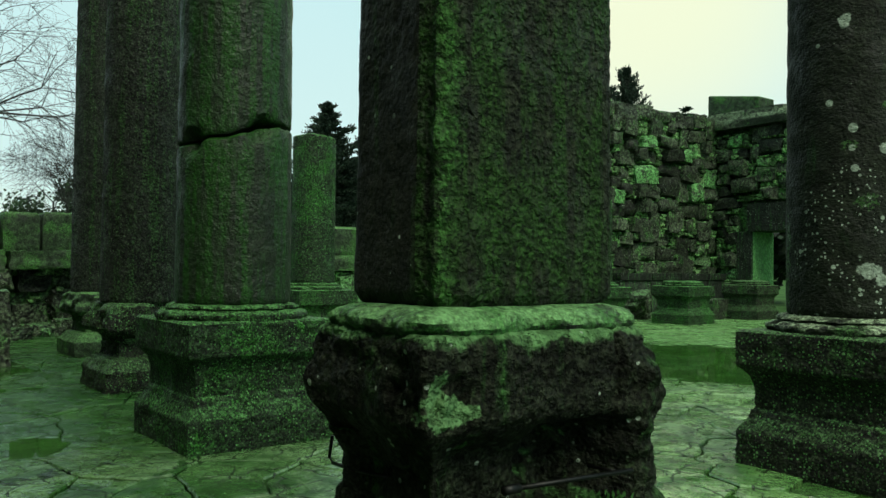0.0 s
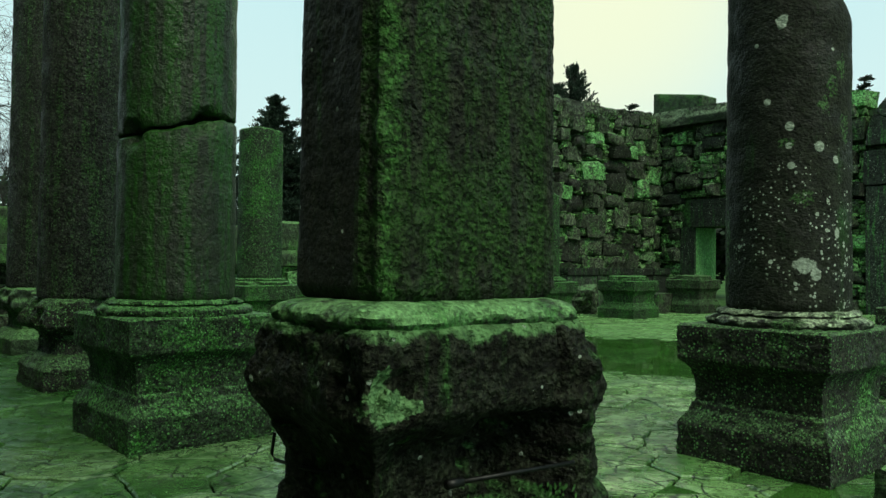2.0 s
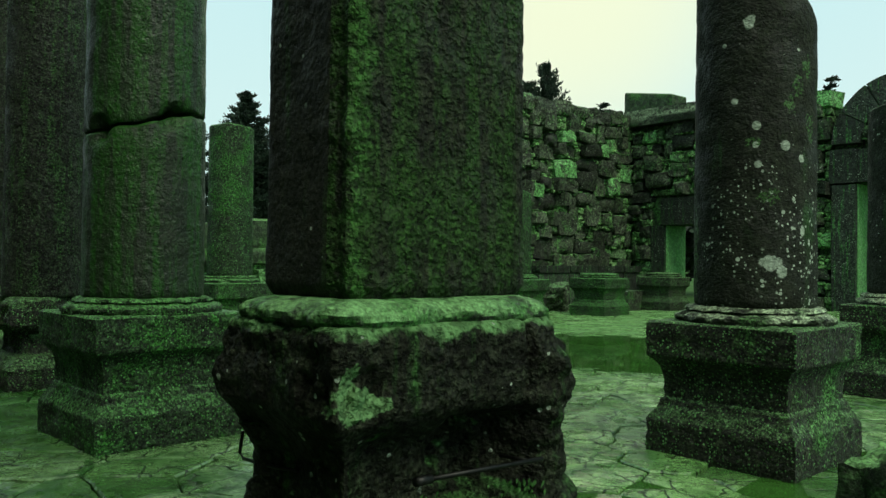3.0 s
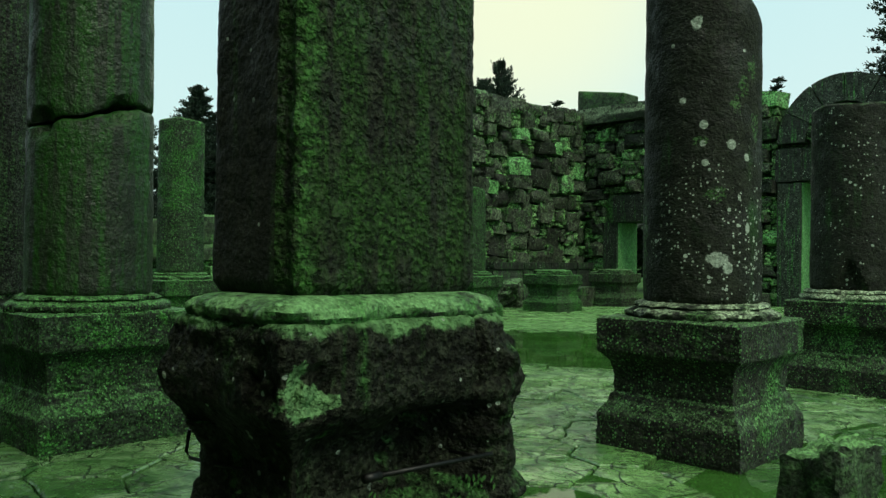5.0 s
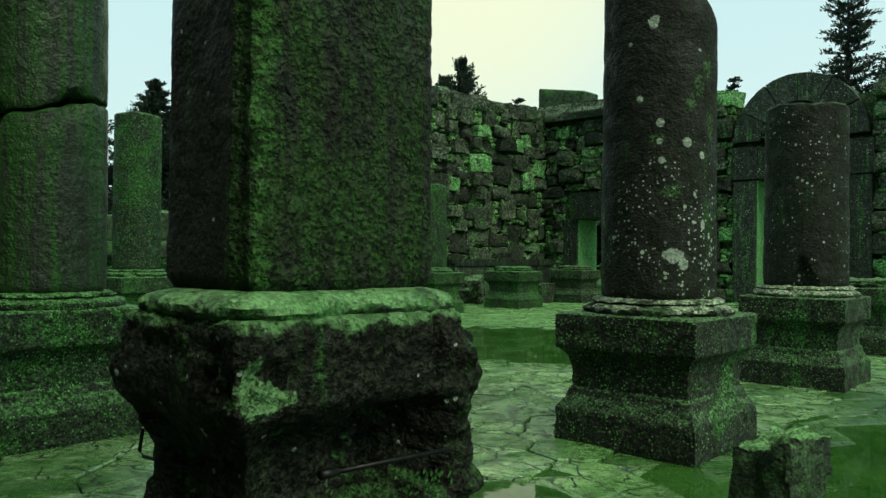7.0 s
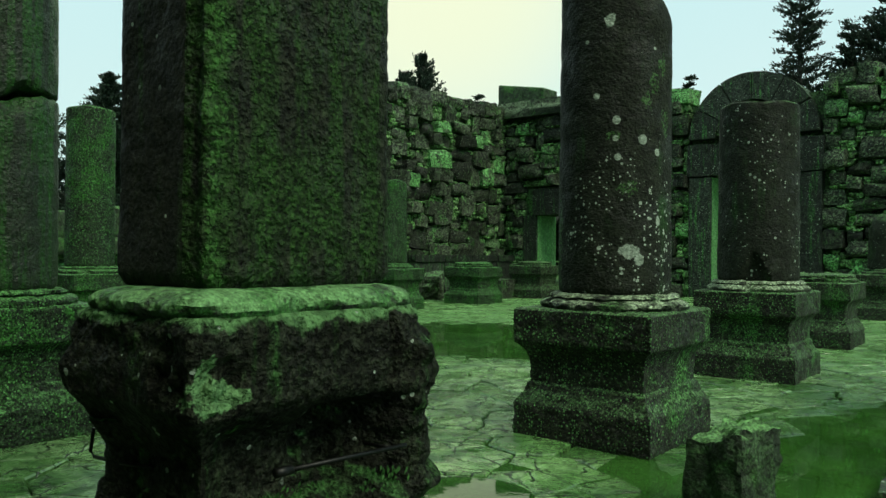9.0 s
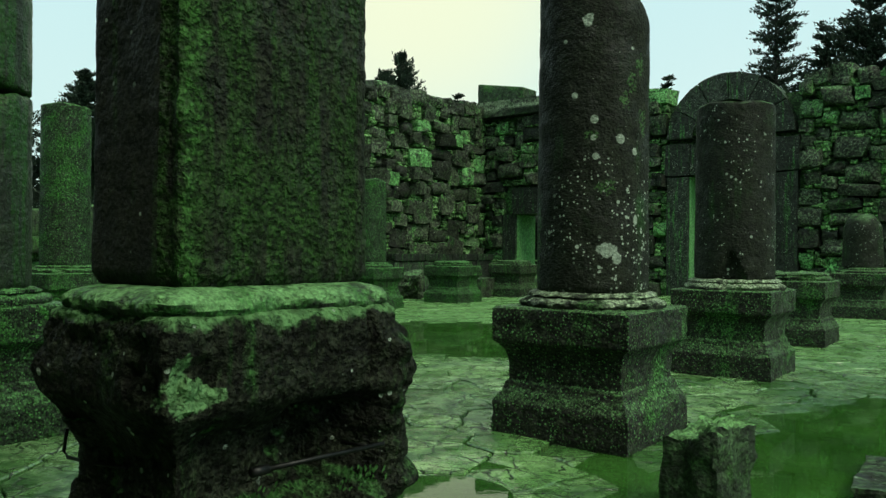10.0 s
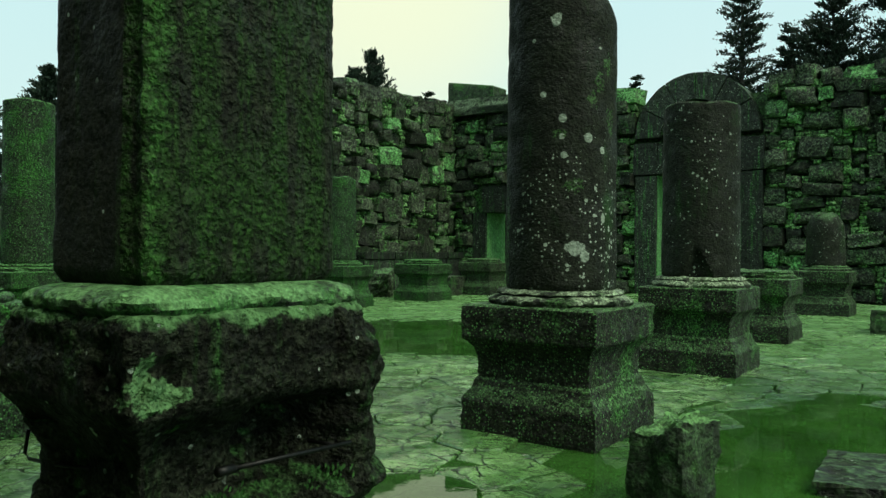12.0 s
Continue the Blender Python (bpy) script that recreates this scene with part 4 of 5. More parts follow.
def split_drums(c, r, z0, top):
    zc = 2.17

    def notch(p):
        # broken-out edges along the crack
        near = max(0.0, 1 - abs(p.z - zc - crack_line(p)) / 0.10)
        a = math.atan2(p.y, p.x) + 0.42
        bite = math.exp(-((a + 0.85) / 0.16) ** 2) + 0.8 * math.exp(-((a - 0.45) / 0.22) ** 2)
        return -0.045 * near * max(0.0, noise.noise(Vector((p.x * 3.1, p.y * 3.1, 1.0))) + 0.12) - 0.09 * min(1.0, 1.8 * near) * bite
    part("lower_drum", shaft_mesh(r, r - 0.005, z0, zc, 5.0, None, crack_line, wear=notch), M_shaft_green, c, "mossy lower drum, chipped at the crack")
    part("upper_drum", shaft_mesh(r - 0.006, r - 0.03, zc + 0.022, top, 6.0, lambda p: crack_line(p) + 0.012 * noise.noise(p * 5) + 0.03 * math.exp(-((math.atan2(p.y, p.x) + 0.42 - 0.45) / 0.3) ** 2), None, wear=notch), M_shaft_green, c, "streaked green upper drum")


column("bright mossy green column with cracked two-drum shaft on pedestal", -3.65, -2.34, M_ped_green, M_shaft_green, 0.415, 5.4, 0.535, 2.0, 2.0, drums=split_drums, low=0.53)
column("dark column dotted with white lichen on square pedestal", -0.52, 0.49, M_ped_dark, M_shaft_spot, 0.383, 3.25, 0.50, 3.0, 1.0, 0.012, broken=0.02, low=0.48, m_ring=M_ring_pale, wear=shoulder)
column("short dark lichen-spotted column stump on moulded pedestal", -0.70, 3.98, M_ped_dark, M_shaft_stump, 0.40, 2.76, 0.50, 4.0, 2.0, 0.01, broken=0.035, low=0.49, m_ring=M_ring_pale, wear=hollow)
column("bare mossy pedestal without its shaft", -1.0, 7.40, M_ped_dark, M_shaft_spot, 0.40, 0.0, 0.50, 5.0, 2.0, low=0.48)
column("stub of dark column with rounded broken top on pedestal", -1.18, 12.9, M_ped_dark, M_shaft_stump, 0.37, 2.0, 0.50, 6.0, 2.0, 0.02, broken=0.06, low=0.46, dome=True)
column("tall dark grey column with rough bark-like crust on broken pedestal", -6.52, -2.18, M_ped_dark, M_shaft_dark, 0.40, 5.6, 0.47, 7.0, 2.0, ring=False, ped_chip=0.16, low=0.46)
column("tall dark weathered column on eroded pedestal", -9.85, -1.75, M_rock, M_shaft_dark, 0.42, 5.6, 0.48, 8.0, 2.0, ring=False, ped_chip=0.16, low=0.46)
column("mid-height pale green column with flat broken top", -9.62, 1.38, M_ped_green, M_ped_green, 0.35, 3.30, 0.52, 9.0, 2.0, 0.01, broken=0.03, low=0.47)
column("green column shaft with sloping broken top on pedestal", -9.62, 7.95, M_ped_green, M_ped_green, 0.32, 2.70, 0.50, 10.0, 2.0, 0.02, broken=0.05, low=0.45)
column("low mossy pedestal without its shaft", -9.62, 10.80, M_ped_green, M_shaft_green, 0.40, 0.0, 0.50, 11.0, 2.0, low=0.46)
column("dark mossy pedestal before the side door", -9.95, 13.95, M_ped_dark, M_shaft_green, 0.40, 0.0, 0.50, 12.0, 2.0, low=0.46)

# ---- the corner column: a broken pedestal with squared shaft ----
corner = thing("corner_column", "huge dark corner column on broken mossy pedestal", "column", (0, 0, 0), "columns of the hall")
plan_c = rounded_box_plan(-0.32, 0.38, -3.44, -2.43, (0.02, 0.23, 0.15, 0.14), 0.0085)


def ramp(v, a, b):
    t = max(0.0, min(1.0, (v - a) / (b - a)))
    return t * t * (3 - 2 * t)


def corner_wear(p):
    """Broken places of the corner pedestal."""
    a = 0.004 * rough(p, 30, 2) + 0.006 * rough(p, 8, 2)
    # crumbled upper band of the end face
    if p.y < -3.25 and p.z > 0.90:
        band = min(1.0, (p.z - 0.90) / 0.08) * min(1.0, max(0.0, (0.36 - p.x) / 0.1))
        a += band * (0.020 * rough(p + Vector((0, 0, 5)), 13, 3) - 0.012)
    # swelling far corner of the end face
    if p.x < 0.05 and p.y < -3.2 and p.z > 0.74:
        a += 0.018 * min(1.0, (0.05 - p.x) / 0.2) * math.exp(-((p.z - 0.90) / 0.09) ** 2) + 0.03 * rough(p, 5, 2) * min(1.0, (0.05 - p.x) / 0.25)
    # knocked-off edge towards the nave: a lumpy broken face
    if p.y > -2.74 and p.x > 0.0:
        s = min(1.0, (p.y + 2.74) / 0.08)
        a += s * (0.034 * rough(p + Vector((3, 1, 2)), 6.5, 3) + 0.014 * rough(p, 17, 2) - 0.008 + 0.02 * max(0.0, 1 - abs(p.z - 0.88) / 0.16))
    # groove that parts the broken edge from the sound face
    if p.x > 0.2 and p.z > 0.78:
        a -= 0.022 * math.exp(-((p.y + 2.72 - 0.03 * noise.noise(p * 7)) / 0.014) ** 2)
    # the chipped patch beside the near arris
    q = ((p.y + 3.36) / 0.115) ** 2 + ((p.z - 0.885) / 0.075) ** 2
    if p.x > 0.2 and q < 1.3:
        a -= 0.026 * (1.3 - q) * (1 + 0.9 * rough(p, 18, 3))
    end = ramp(p.y, -2.80, -2.62)
    a += end * (0.03 + 0.13 * ramp(p.z, 0.88, 0.66) * ramp(p.z, 0.40, 0.5))
    a -= 0.075 * ramp(p.y, -2.64, -2.50) * ramp(p.z, 0.94, 1.06)
    a += 0.05 * ramp(p.x, -0.06, -0.18) * ramp(p.z, 0.82, 0.72)
    # hollow under the cap
    if 0.46 < p.z < 0.80 and p.x > 0.15 and -3.02 < p.y < -2.64:
        fade = min(1.0, (p.y + 3.02) / 0.08, (-2.64 - p.y) / 0.06, (p.z - 0.46) / 0.05, (0.80 - p.z) / 0.05)
        a -= fade * 0.10 * max(0.0, 0.55 + rough(p + Vector((0, 5, 0)), 7.0, 3))
    # the die's front is cut deeper, to get more shade under the cap
    if p.x > 0.15:
        a -= 0.045 * ramp(p.z, 0.80, 0.70) * ramp(p.z, 0.46, 0.54) * ramp(p.y, -3.36, -3.26) * ramp(p.y, -2.70, -2.80)
    # lumpy rock of the foot
    if p.z < 0.56:
        a += 0.03 * rough(p + Vector((1, 7, 0)), 7.0, 3) + 0.05 * ramp(p.y, -2.84, -2.74) * ramp(p.x, 0.0, 0.15) * ramp(p.z, 0.56, 0.48)
    return a


prof_c = [(0.0, -0.06), (0.02, 0.05), (0.01, 0.24), (-0.02, 0.30), (-0.06, 0.40), (-0.09, 0.46), (-0.10, 0.50), (-0.108, 0.56), (-0.110, 0.66), (-0.085, 0.72), (-0.03, 0.785), (0.0, 0.825), (0.004, 0.86), (0.0, 1.03), (-0.012, 1.055), (-0.03, 1.066)]
part("pedestal", loft("pedestal", plan_c, prof_c, 1.0, 0.003, 11, 0.0, 0.0085, None, corner_wear), M_ped_corner, corner, "black broken pedestal block with a pale chip")
plan_t = rounded_box_plan(-0.26, 0.335, -3.40, -2.50, (0.05, 0.20, 0.16, 0.16), 0.014)
prof_t = [(-0.02, 1.045), (0.014, 1.058), (0.028, 1.078), (0.026, 1.098), (0.008, 1.116), (-0.02, 1.126), (-0.05, 1.132), (-0.09, 1.136)]


def torus_wear(p):
    return 0.012 * rough(p, 12, 3) - 0.045 * max(0, rough(p + Vector((9, 0, 0)), 7, 3) - 0.28)


part("base_moulding", loft("base_moulding", plan_t, prof_t, 2.0, 0.006, 11, 0.05, 0.008, None, torus_wear), M_moulding_corner, corner, "thick rounded moulding covered with bright moss")
plan_s = rounded_box_plan(-0.235, 0.272, -3.325, -2.545, (0.022, 0.13, 0.2, 0.09), 0.016)


def arris(p):
    a = (0.005 if p.x > 0.2 and p.y > -3.28 else 0.0012) * rough(p, 26, 3)
    d = math.hypot(p.x - 0.27, p.y + 3.32)
    if d < 0.09:
        a -= (0.016 + 0.014 * rough(p * 1.0, 9, 2)) * (1 - d / 0.09)
    if p.y < -3.29 and 0.17 < p.x < 0.245:
        a -= 0.012 * math.sin((p.x - 0.17) / 0.075 * math.pi)
    return a + 0.004 * rough(p, 4, 1)


shaft_c = loft("shaft", plan_s, [(-0.035, 1.122), (-0.012, 1.138), (0.004, 1.17), (0.004, 1.25), (0.0, 1.5), (-0.012, 4.2)], 3.0, 0.002, 14, 0.0, 0.014, None, arris)
shaft_c.materials.append(M_shaft_corner)
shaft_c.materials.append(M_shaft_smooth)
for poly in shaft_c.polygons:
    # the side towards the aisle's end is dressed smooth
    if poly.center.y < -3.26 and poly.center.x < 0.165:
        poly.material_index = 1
part("shaft", shaft_c, None, corner, "squared shaft with a rough green arris")
# iron rod and cable fixed to the pedestal's foot


def rod(name, pts, r, mat, parent, label=""):
    verts, faces = [], []
    pts = [Vector(p) for p in pts]
    for i, p in enumerate(pts):
        d = (pts[min(i + 1, len(pts) - 1)] - pts[max(i - 1, 0)]).normalized()
        a = d.orthogonal().normalized()
        b = d.cross(a)
        for k in range(8):
            t = k * math.pi / 4
            verts.append(p + r * (math.cos(t) * a + math.sin(t) * b))
    for i in range(len(pts) - 1):
        for k in range(8):
            l = (k + 1) % 8
            faces.append((i * 8 + k, i * 8 + l, (i + 1) * 8 + l, (i + 1) * 8 + k))
    faces += [tuple(range(7, -1, -1)), tuple((len(pts) - 1) * 8 + k for k in range(8))]
    return part(name, mesh_of(name, verts, faces), mat, parent, label)


lamp = thing("floodlight", "thin black floodlight bar fixed to the pedestal's foot", "light fitting", (0, 0, 0))
rod("bar", [(0.425, -3.16, 0.648), (0.425, -2.69, 0.632)], 0.0075, M_metal, lamp, "black metal bar")
rod("housing", [(0.425, -3.205, 0.648), (0.425, -3.15, 0.648)], 0.014, M_metal, lamp, "small black lamp housing")
rod("bracket", [(0.425, -2.75, 0.634), (0.30, -2.75, 0.628)], 0.006, M_metal, lamp, "black bracket")
cable = thing("cable", "thin black cable clipped round the pedestal's foot", "cable", (0, 0, 0))
rod("wire", [(-0.275, -3.345, 0.69), (-0.285, -3.35, 0.62), (-0.26, -3.35, 0.605), (-0.12, -3.345, 0.61), (0.05, -3.34, 0.625)], 0.006, M_metal, cable)

# tufts of moss and small weeds at the pedestal's foot
tuft_rng = random.Random(31)
for tx, ty, tz, count, label in ((0.335, -2.66, 0.50, 260, "small green weed at the pedestal's foot"), (0.31, -3.08, 0.50, 120, "tuft of bright moss on the pedestal's foot")):
    tv, tf = [], []
    for _ in range(count):
        p = Vector((tuft_rng.gauss(0, 0.025), tuft_rng.gauss(0, 0.06), -0.02 + tuft_rng.uniform(0, 0.06)))
        d = Vector((tuft_rng.uniform(-0.2, 0.7), tuft_rng.uniform(-0.6, 0.6), 1)).normalized() * tuft_rng.uniform(0.008, 0.026)
        s = d.orthogonal().normalized() * 0.004
        k = len(tv)
        tv += [p, p + d * 0.6 + s, p + d, p + d * 0.6 - s]
        tf.append((k, k + 1, k + 2, k + 3))
    weed = part("weed", mesh_of("weed", tv, tf, False), M_grasstuft, None, label, "stuff")
    weed.location = (tx, ty, tz)
    weed["category"] = "weed"

# ---- loose stones ----


def boulder(name, label, at, size, seed, mat, turn=0.0, jitter=0.16, bumps=0.02, extra=9):
    """A broken stone: a jittered hull, cut fine and roughened."""
    ob = thing(name, label, "stone", at)
    ob.rotation_euler = (0, 0, radians(turn))
    rng = random.Random(int(seed * 100))
    bm = bmesh.new()
    for sx in (-0.5, 0.5):
        for sy in (-0.5, 0.5):
            for sz in (0.0, 1.0):
                bm.verts.new((sx + rng.uniform(-jitter, jitter), sy + rng.uniform(-jitter, jitter), sz + (rng.uniform(-jitter, 0.3 * jitter) if sz else -0.05)))
    for _ in range(extra):
        a = rng.uniform(0, 6.28)
        r = rng.uniform(0.52, 0.62)
        bm.verts.new((max(-0.56, min(0.56, r * 1.15 * math.cos(a))), max(-0.56, min(0.56, r * 1.15 * math.sin(a))), rng.uniform(0.1, 0.85)))
    out = bmesh.ops.convex_hull(bm, input=bm.verts[:])
    junk = [g for g in out["geom_interior"] if isinstance(g, bmesh.types.BMVert)]
    if junk:
        bmesh.ops.delete(bm, geom=junk, context="VERTS")
    for v in bm.verts:
        v.co = Vector((v.co.x * size[0], v.co.y * size[1], v.co.z * size[2]))
    for _ in range(3):
        bmesh.ops.subdivide_edges(bm, edges=[e for e in bm.edges if e.calc_length() > 0.04], cuts=1, use_grid_fill=True)
    bmesh.ops.triangulate(bm, faces=bm.faces[:])
    bm.normal_update()
    sh = Vector((seed, seed * 2.0, seed * 3.0))
    big = max(size)
    for v in bm.verts:
        p = v.co.copy()
        step = 0.5 * abs(noise.noise(p * (5.0 / big) + sh)) + 0.5 * rough(p + sh, 9.0 / big, 3)
        v.co -= v.normal * bumps * 2.2 * step * min(1.0, big)
    me = bpy.data.meshes.new("rock")
    bm.to_mesh(me)
    bm.free()
    part("rock", me, mat, ob)
    return ob


lump = thing("rock", "rough broken limestone lump standing in a puddle", "stone", (0.73, -0.68, 0.18))
lump_mesh = block_mesh("rock", 12.4, 11, 0.10, 0.09, 0.42)
for v in lump_mesh.vertices:
    chipped = abs(noise.noise(v.co * 3.1 + Vector((4, 1, 7)))) + 0.5 * abs(noise.noise(v.co * 7.3))
    v.co -= v.co.normalized() * (0.16 * chipped - 0.05)
    v.co = Vector((v.co.x * 0.265, v.co.y * 0.29, v.co.z * 0.50))
lump_mesh.set_sharp_from_angle(angle=radians(32))
part("rock", lump_mesh, M_rock, lump)
lump.rotation_euler = (0, 0, radians(-14))
boulder("rock", "low grey stone slab on wet paving", (1.68, 0.45, -0.04), (1.0, 0.8, 0.10), 3.1, M_block, 12, 0.08, 0.015, 4)
boulder("rock", "low mossy block on the paving", (0.62, 9.6, -0.03), (0.9, 0.7, 0.42), 4.4, M_rock, 5, 0.08)
boulder("rock", "round dark boulder beside the mossy pedestals", (-11.5, 11.2, -0.03), (0.95, 0.9, 0.72), 5.2, M_block, 15, 0.22, 0.05, 16)
boulder("rock", "small squared block behind the mossy pedestal", (-10.6, 13.1, -0.03), (0.7, 0.7, 0.55), 6.1, M_block, 5, 0.06, 0.015, 0)
boulder("rock", "pale leaning stone by the side wall", (-11.0, 15.6, -0.03), (0.5, 0.3, 0.75), 7.3, M_rock, 30)
boulder("bench_block", "long dark worn block beside the paving", (-10.2, -3.50, -0.03), (2.6, 0.8, 0.95), 8.8, M_block, 4, 0.03, 0.02, 0)
rub_rng = random.Random(77)
for i in range(14):
    y = -4.0 + i * 0.5
    boulder("rubble", "dark mossy rubble stone at the low wall's foot", (X_W + rub_rng.uniform(0.2, 0.8), y, -0.04), (rub_rng.uniform(0.3, 0.6), rub_rng.uniform(0.3, 0.6), rub_rng.uniform(0.2, 0.5)), 20 + i * 1.3, M_block, rub_rng.uniform(0, 90), 0.2, 0.05, 8)


# ---- trees ----


def tube(verts, faces, a, b, r0, r1, sides=5):
    d = (b - a)
    if d.length < 1e-5:
        return
    d.normalize()
    u = d.orthogonal().normalized()
    w = d.cross(u)
    k = len(verts)
    for p, r in ((a, r0), (b, r1)):
        for i in range(sides):
            t = 2 * math.pi * i / sides
            verts.append(p + r * (math.cos(t) * u + math.sin(t) * w))
    for i in range(sides):
        j = (i + 1) % sides
        faces.append((k + i, k + j, k + sides + j, k + sides + i))


def conifer(label, x, y, height, spread, seed, density=1.0, z=-0.1, droop=0.25, power=0.75, rise=0.3, gap=1.0):
    rng = random.Random(seed)
    t = thing("conifer", label, "tree", (x, y, z))
    tv, tf = [], []
    tube(tv, tf, Vector((0, 0, 0)), Vector((0, 0, height * 0.5)), height * 0.018, height * 0.011, 8)
    tube(tv, tf, Vector((0, 0, height * 0.5)), Vector((0, 0, height * 0.98)), height * 0.011, height * 0.002, 8)
    lv, lf = [], []
    zz = height * 0.10
    while zz < height * 0.985:
        s = zz / height
        reach = spread * (1 - s) ** power * (0.75 + 0.5 * noise.noise(Vector((seed, zz * 0.9, 0)))) + 0.12
        for _ in range(rng.randrange(4, 7)):
            a = rng.uniform(0, 2 * math.pi)
            ln = reach * rng.uniform(0.45, 1.3)
            dirn = Vector((math.cos(a), math.sin(a), rng.uniform(rise - 0.3, rise + 0.3)))
            base = Vector((0, 0, zz))
            tip = base + dirn * ln - Vector((0, 0, droop * ln * 0.4))
            tube(tv, tf, base, tip, 0.02 + 0.008 * ln, 0.006, 4)
            n = int((26 + 80 * ln) * density)
            for i in range(n):
                q = (i + rng.random()) / n
                p = base.lerp(tip, 0.12 + 0.9 * q) + Vector((rng.gauss(0, 1), rng.gauss(0, 1), rng.gauss(0, 0.45))) * (0.05 + 0.085 * ln * (1 - 0.5 * q))
                size = rng.uniform(0.08, 0.20)
                out = (dirn + Vector((rng.uniform(-0.8, 0.8), rng.uniform(-0.8, 0.8), rng.uniform(-0.3, 0.8)))).normalized()
                side = out.orthogonal().normalized()
                side.rotate(Matrix.Rotation(rng.uniform(0, 6.28), 3, out))
                k = len(lv)
                lv += [p - side * size * 0.2, p + side * size * 0.2, p + out * size + side * 0.03, p + out * size * 0.55 + side.cross(out) * size * 0.3]
                lf += [(k, k + 1, k + 2), (k, k + 2, k + 3)]
        zz += height * rng.uniform(0.022, 0.04) * gap
    part("trunk", mesh_of("trunk", tv, tf), M_bark, t)
    part("crown", mesh_of("crown", lv, lf, False), M_needle, t)
    return t


def shrub(label, x, y, height, spread, seed, mat=None, leaves=5000, z=-0.1, base=0.15, leaf=1.0):
    rng = random.Random(seed)
    t = thing("shrub", label, "shrub", (x, y, z))
    tv, tf, lv, lf = [], [], [], []
    tips = []
    for _ in range(9):
        a = rng.uniform(0, 6.28)
        tip = Vector((math.cos(a) * spread * rng.uniform(0.2, 0.8), math.sin(a) * spread * rng.uniform(0.2, 0.8), height * rng.uniform(0.55, 0.95)))
        midp = tip * 0.5 + Vector((0, 0, height * 0.1))
        tube(tv, tf, Vector((0, 0, 0)), midp, 0.07, 0.04)
        tube(tv, tf, midp, tip, 0.04, 0.01)
        for _ in range(8):
            tips.append(tip + Vector((rng.gauss(0, 0.25) * spread, rng.gauss(0, 0.25) * spread, rng.gauss(-0.15, 0.18) * height)))
    for _ in range(leaves):
        c = rng.choice(tips)
        p = c + Vector((rng.gauss(0, 0.12) * spread, rng.gauss(0, 0.12) * spread, rng.gauss(0, 0.07) * height))
        p.z = max(p.z, base * height)
        s = rng.uniform(0.06, 0.13) * leaf
        o = Vector((rng.uniform(-1, 1), rng.uniform(-1, 1), rng.uniform(-0.6, 1))).normalized()
        q = o.orthogonal().normalized() * s * 0.5
        k = len(lv)
        lv += [p, p + o * s * 0.5 + q, p + o * s, p + o * s * 0.5 - q]
        lf.append((k, k + 1, k + 2, k + 3))
    part("stem", mesh_of("stem", tv, tf), M_bark, t)
    part("crown", mesh_of("crown", lv, lf, False), mat or M_leaf, t)
    return t


def bare_tree(label, x, y, height, seed, spread=0.5):
    rng = random.Random(seed)
    t = thing("bare_tree", label, "tree", (x, y, -0.1))
    tv, tf, bv, bf = [], [], [], []

    def grow(p, d, ln, r, level):
        r = max(r, 0.0045)
        steps = 3
        for _ in range(steps):
            d = (d + Vector((rng.gauss(0, 0.16), rng.gauss(0, 0.16), rng.gauss(0.03 if level < 3 else -0.10, 0.10)))).normalized()
            q = p + d * ln / steps
            tube(tv if level < 2 else bv, tf if level < 2 else bf, p, q, r, r * 0.82, 6 if level < 2 else 3)
            p, r = q, r * 0.82
            if 0 < level < 5 and rng.random() < 0.7:
                side = d.orthogonal().normalized()
                side.rotate(Matrix.Rotation(rng.uniform(0, 6.28), 3, d))
                grow(p, (d + side * rng.uniform(0.6, 1.2)).normalized(), ln * rng.uniform(0.45, 0.7), r * 0.55, level + 1)
        if level < 5:
            for _ in range((3 if level < 4 else 2) if level else 5):
                side = d.orthogonal().normalized()
                side.rotate(Matrix.Rotation(rng.uniform(0, 6.28), 3, d))
                grow(p, (d + side * rng.uniform(0.3, 0.9) * spread * 2).normalized(), ln * rng.uniform(0.6, 0.85), r * 0.7, level + 1)

    grow(Vector((0, 0, 0)), Vector((0, 0, 1)), height * 0.3, height * 0.02, 0)
    part("trunk", mesh_of("trunk", tv, tf), M_bark, t)
    part("twigwork", mesh_of("twigwork", bv, bf), M_bark, t)
    return t


# behind the low wall
conifer("dense dark conifer behind the low wall", -32.6, 13.9, 9.2, 4.4, 41, 1.5, rise=0.35, gap=0.45, power=0.85)
conifer("dense dark conifer behind the low wall", -34.5, 11.2, 8.2, 3.4, 12, 0.8, rise=0.6, gap=0.6)
conifer("dense dark conifer behind the low wall", -33.4, 16.9, 8.0, 4.2, 13, 1.3, rise=0.4, gap=0.5)
conifer("dark conifer at the edge of the site", -36.0, 4.6, 7.4, 2.4, 2, 1.0)
conifer("dark conifer at the edge of the site", -38.0, 7.0, 8.5, 3.0, 3, 1.0)
shrub("dark leafy bush behind the low wall", -27.0, 0.2, 2.7, 2.0, 4, None, 14000, leaf=1.3)
shrub("dark leafy bush behind the low wall", -28.0, 1.9, 3.3, 1.8, 5, None, 14000, leaf=1.3)
shrub("dark leafy bush behind the low wall", -22.5, -4.6, 3.9, 1.2, 6, None, 14000, leaf=1.3)
bare_tree("leafless tree with fine hanging twigs", -23.0, -4.0, 13.0, 7, 0.8)
bare_tree("thin leafless sapling behind the low wall", -24.0, 0.3, 6.3, 9, 0.5)
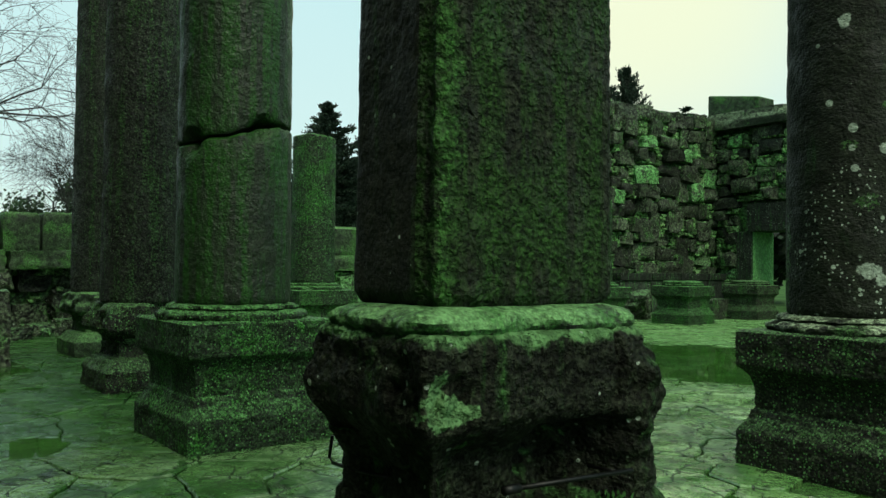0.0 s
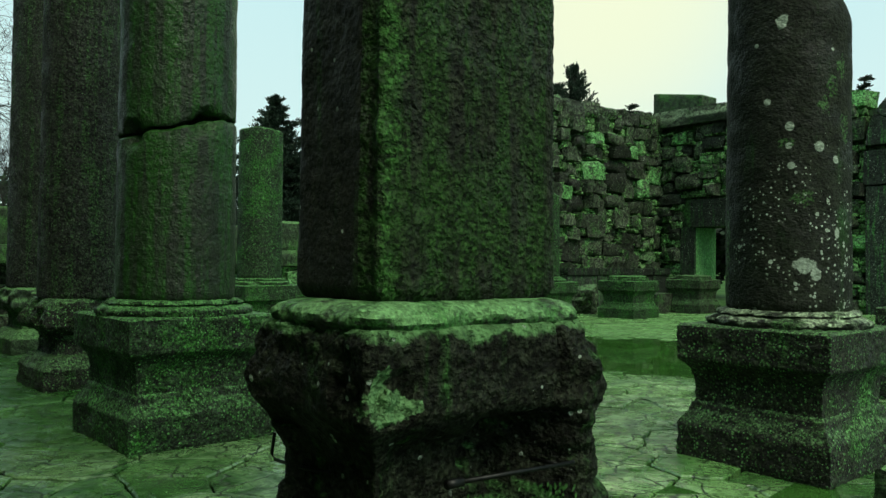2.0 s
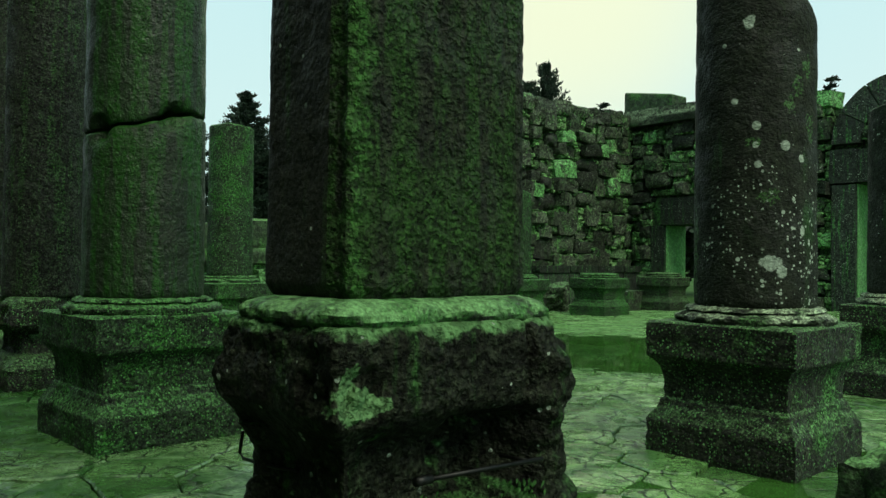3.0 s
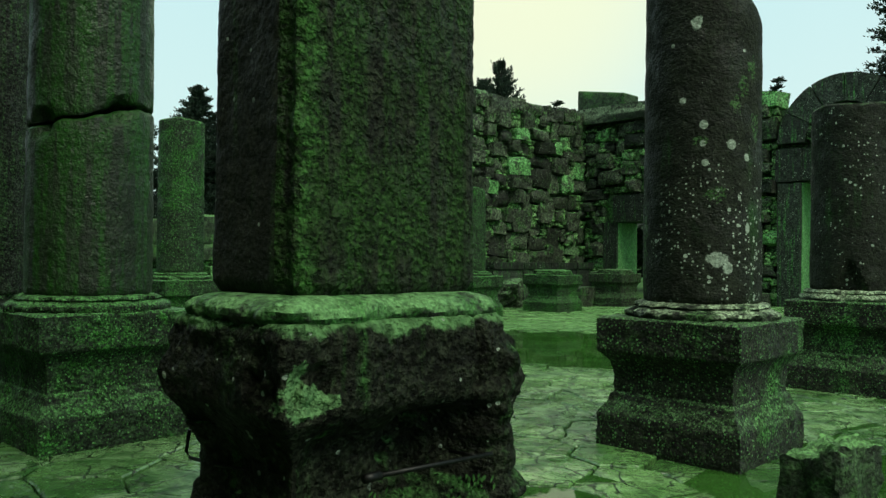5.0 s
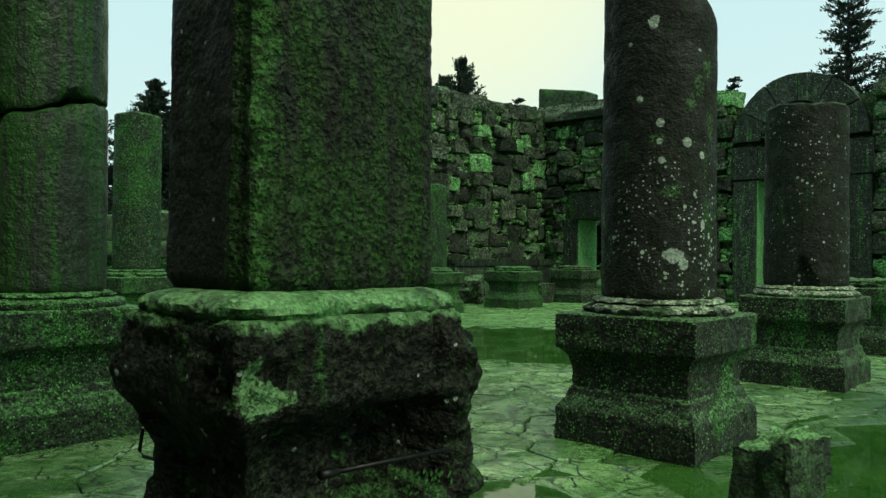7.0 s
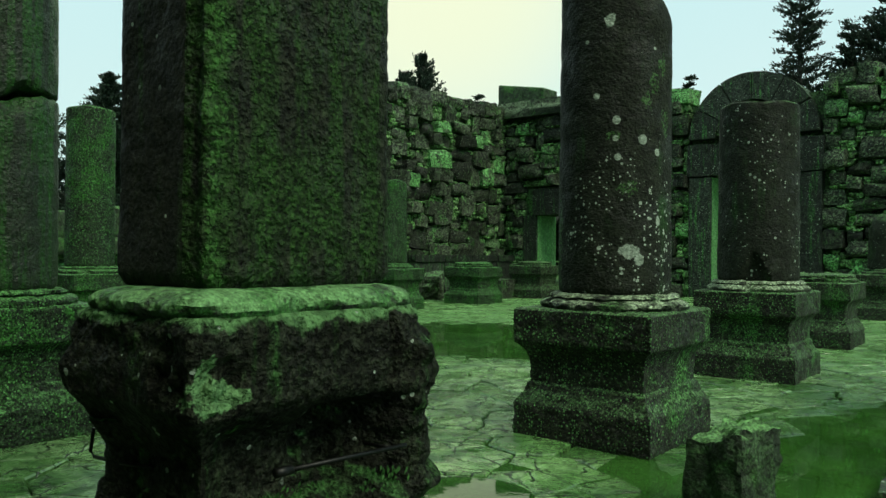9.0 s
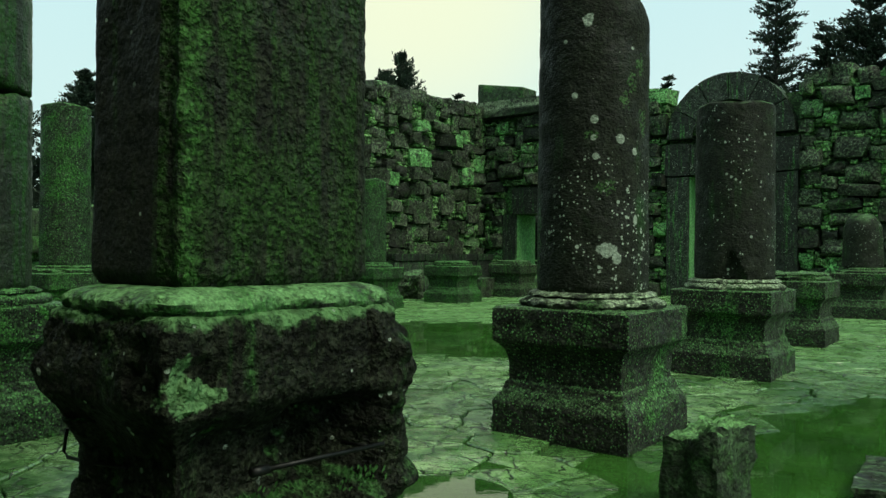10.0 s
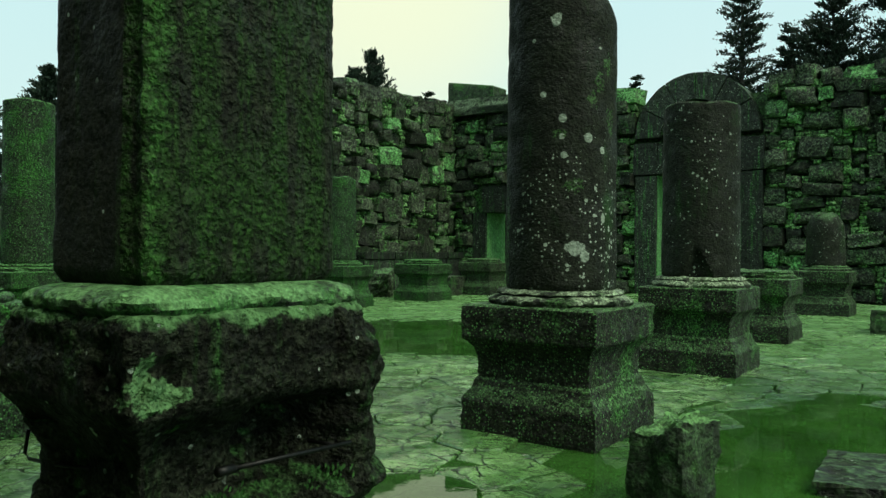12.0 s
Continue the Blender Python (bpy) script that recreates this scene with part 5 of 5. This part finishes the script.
# behind the tall walls
conifer("dark cypress-like conifer behind the side wall", -23.5, 24.9, 10.6, 1.5, 21, 1.0, power=0.5, rise=1.3, gap=0.55)
conifer("dark bushy conifer behind the side wall", -24.1, 24.2, 9.9, 1.2, 35, 1.0, power=0.5, rise=1.2, gap=0.6)
conifer("slim dark conifer tip behind the wall", -21.3, 26.3, 9.0, 0.7, 22, 1.0)
conifer("tall dark conifer behind the entrance wall", -8.4, 32.4, 13.3, 3.8, 23, 0.8, rise=0.45, gap=0.6)
conifer("tall dark conifer behind the entrance wall", -4.6, 32.0, 12.4, 4.4, 24, 1.0, rise=0.5, gap=0.6, power=0.6)
conifer("tall dark conifer behind the entrance wall", -0.5, 31.0, 14.5, 4.8, 25, 1.0, rise=0.5, gap=0.6, power=0.6)
conifer("tall dark conifer behind the entrance wall", -2.4, 33.0, 13.6, 4.4, 36, 1.0, rise=0.5, gap=0.6, power=0.6)
conifer("tall dark conifer behind the entrance wall", 2.0, 31.0, 15.0, 4.8, 37, 1.5)
conifer("dark conifer behind the entrance wall", -6.0, 31.0, 10.6, 3.0, 26, 1.2)
conifer("slim dark conifer tip behind the wall", -13.0, 31.5, 9.6, 1.1, 27, 1.0)
# bushes added outside so that no bright sky shows through the doors
shrub("dense dark bush added to hide the sky in the side door", -17.5, 26.0, 4.6, 3.2, 28, M_needle, 9000, base=0.0, leaf=3.0)
shrub("dense dark bush added to hide the sky in the middle door", -8.6, 25.0, 4.8, 3.4, 29, M_needle, 9000, base=0.0, leaf=3.0)
shrub("dense dark bush added to hide the sky in the middle door", -5.5, 26.0, 4.2, 2.6, 30, M_needle, 6000, base=0.0, leaf=3.0)

# ---- paving, slab by slab ----
slab_rng = random.Random(11)
far_verts, far_faces, near_count = [], [], 0
cells = flagstones()
cells.sort(key=lambda c: (c[0] - 0.0) ** 2 * 0.8 + (c[1] - 0.0) ** 2 * 0.8)
for sx, sy, poly in cells:
    if near_count < 290 and sx > -5.5:
        v, f = slab(sx, sy, poly, slab_rng, True)
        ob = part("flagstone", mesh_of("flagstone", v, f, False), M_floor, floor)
        ob.location = (sx, sy, 0)
        near_count += 1
    else:
        v, f = slab(sx, sy, poly, slab_rng, False)
        k = len(far_verts)
        far_verts += v
        far_faces += [tuple(i + k for i in face) for face in f]
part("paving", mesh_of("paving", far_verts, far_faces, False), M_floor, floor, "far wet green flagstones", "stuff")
for hx, hy, rx, ry, depth in HOLLOWS:
    ring = [(hx + 1.25 * rx * math.cos(a * math.pi / 16), hy + 1.25 * ry * math.sin(a * math.pi / 16), WATER_Z) for a in range(32)]
    puddle = part("puddle", mesh_of("puddle", ring, [tuple(range(32))], False), M_water, None, "shallow dark green rain puddle on the paving")
    puddle["category"] = "puddle"
    puddle["kind"] = "structure"
    puddle.visible_shadow = False
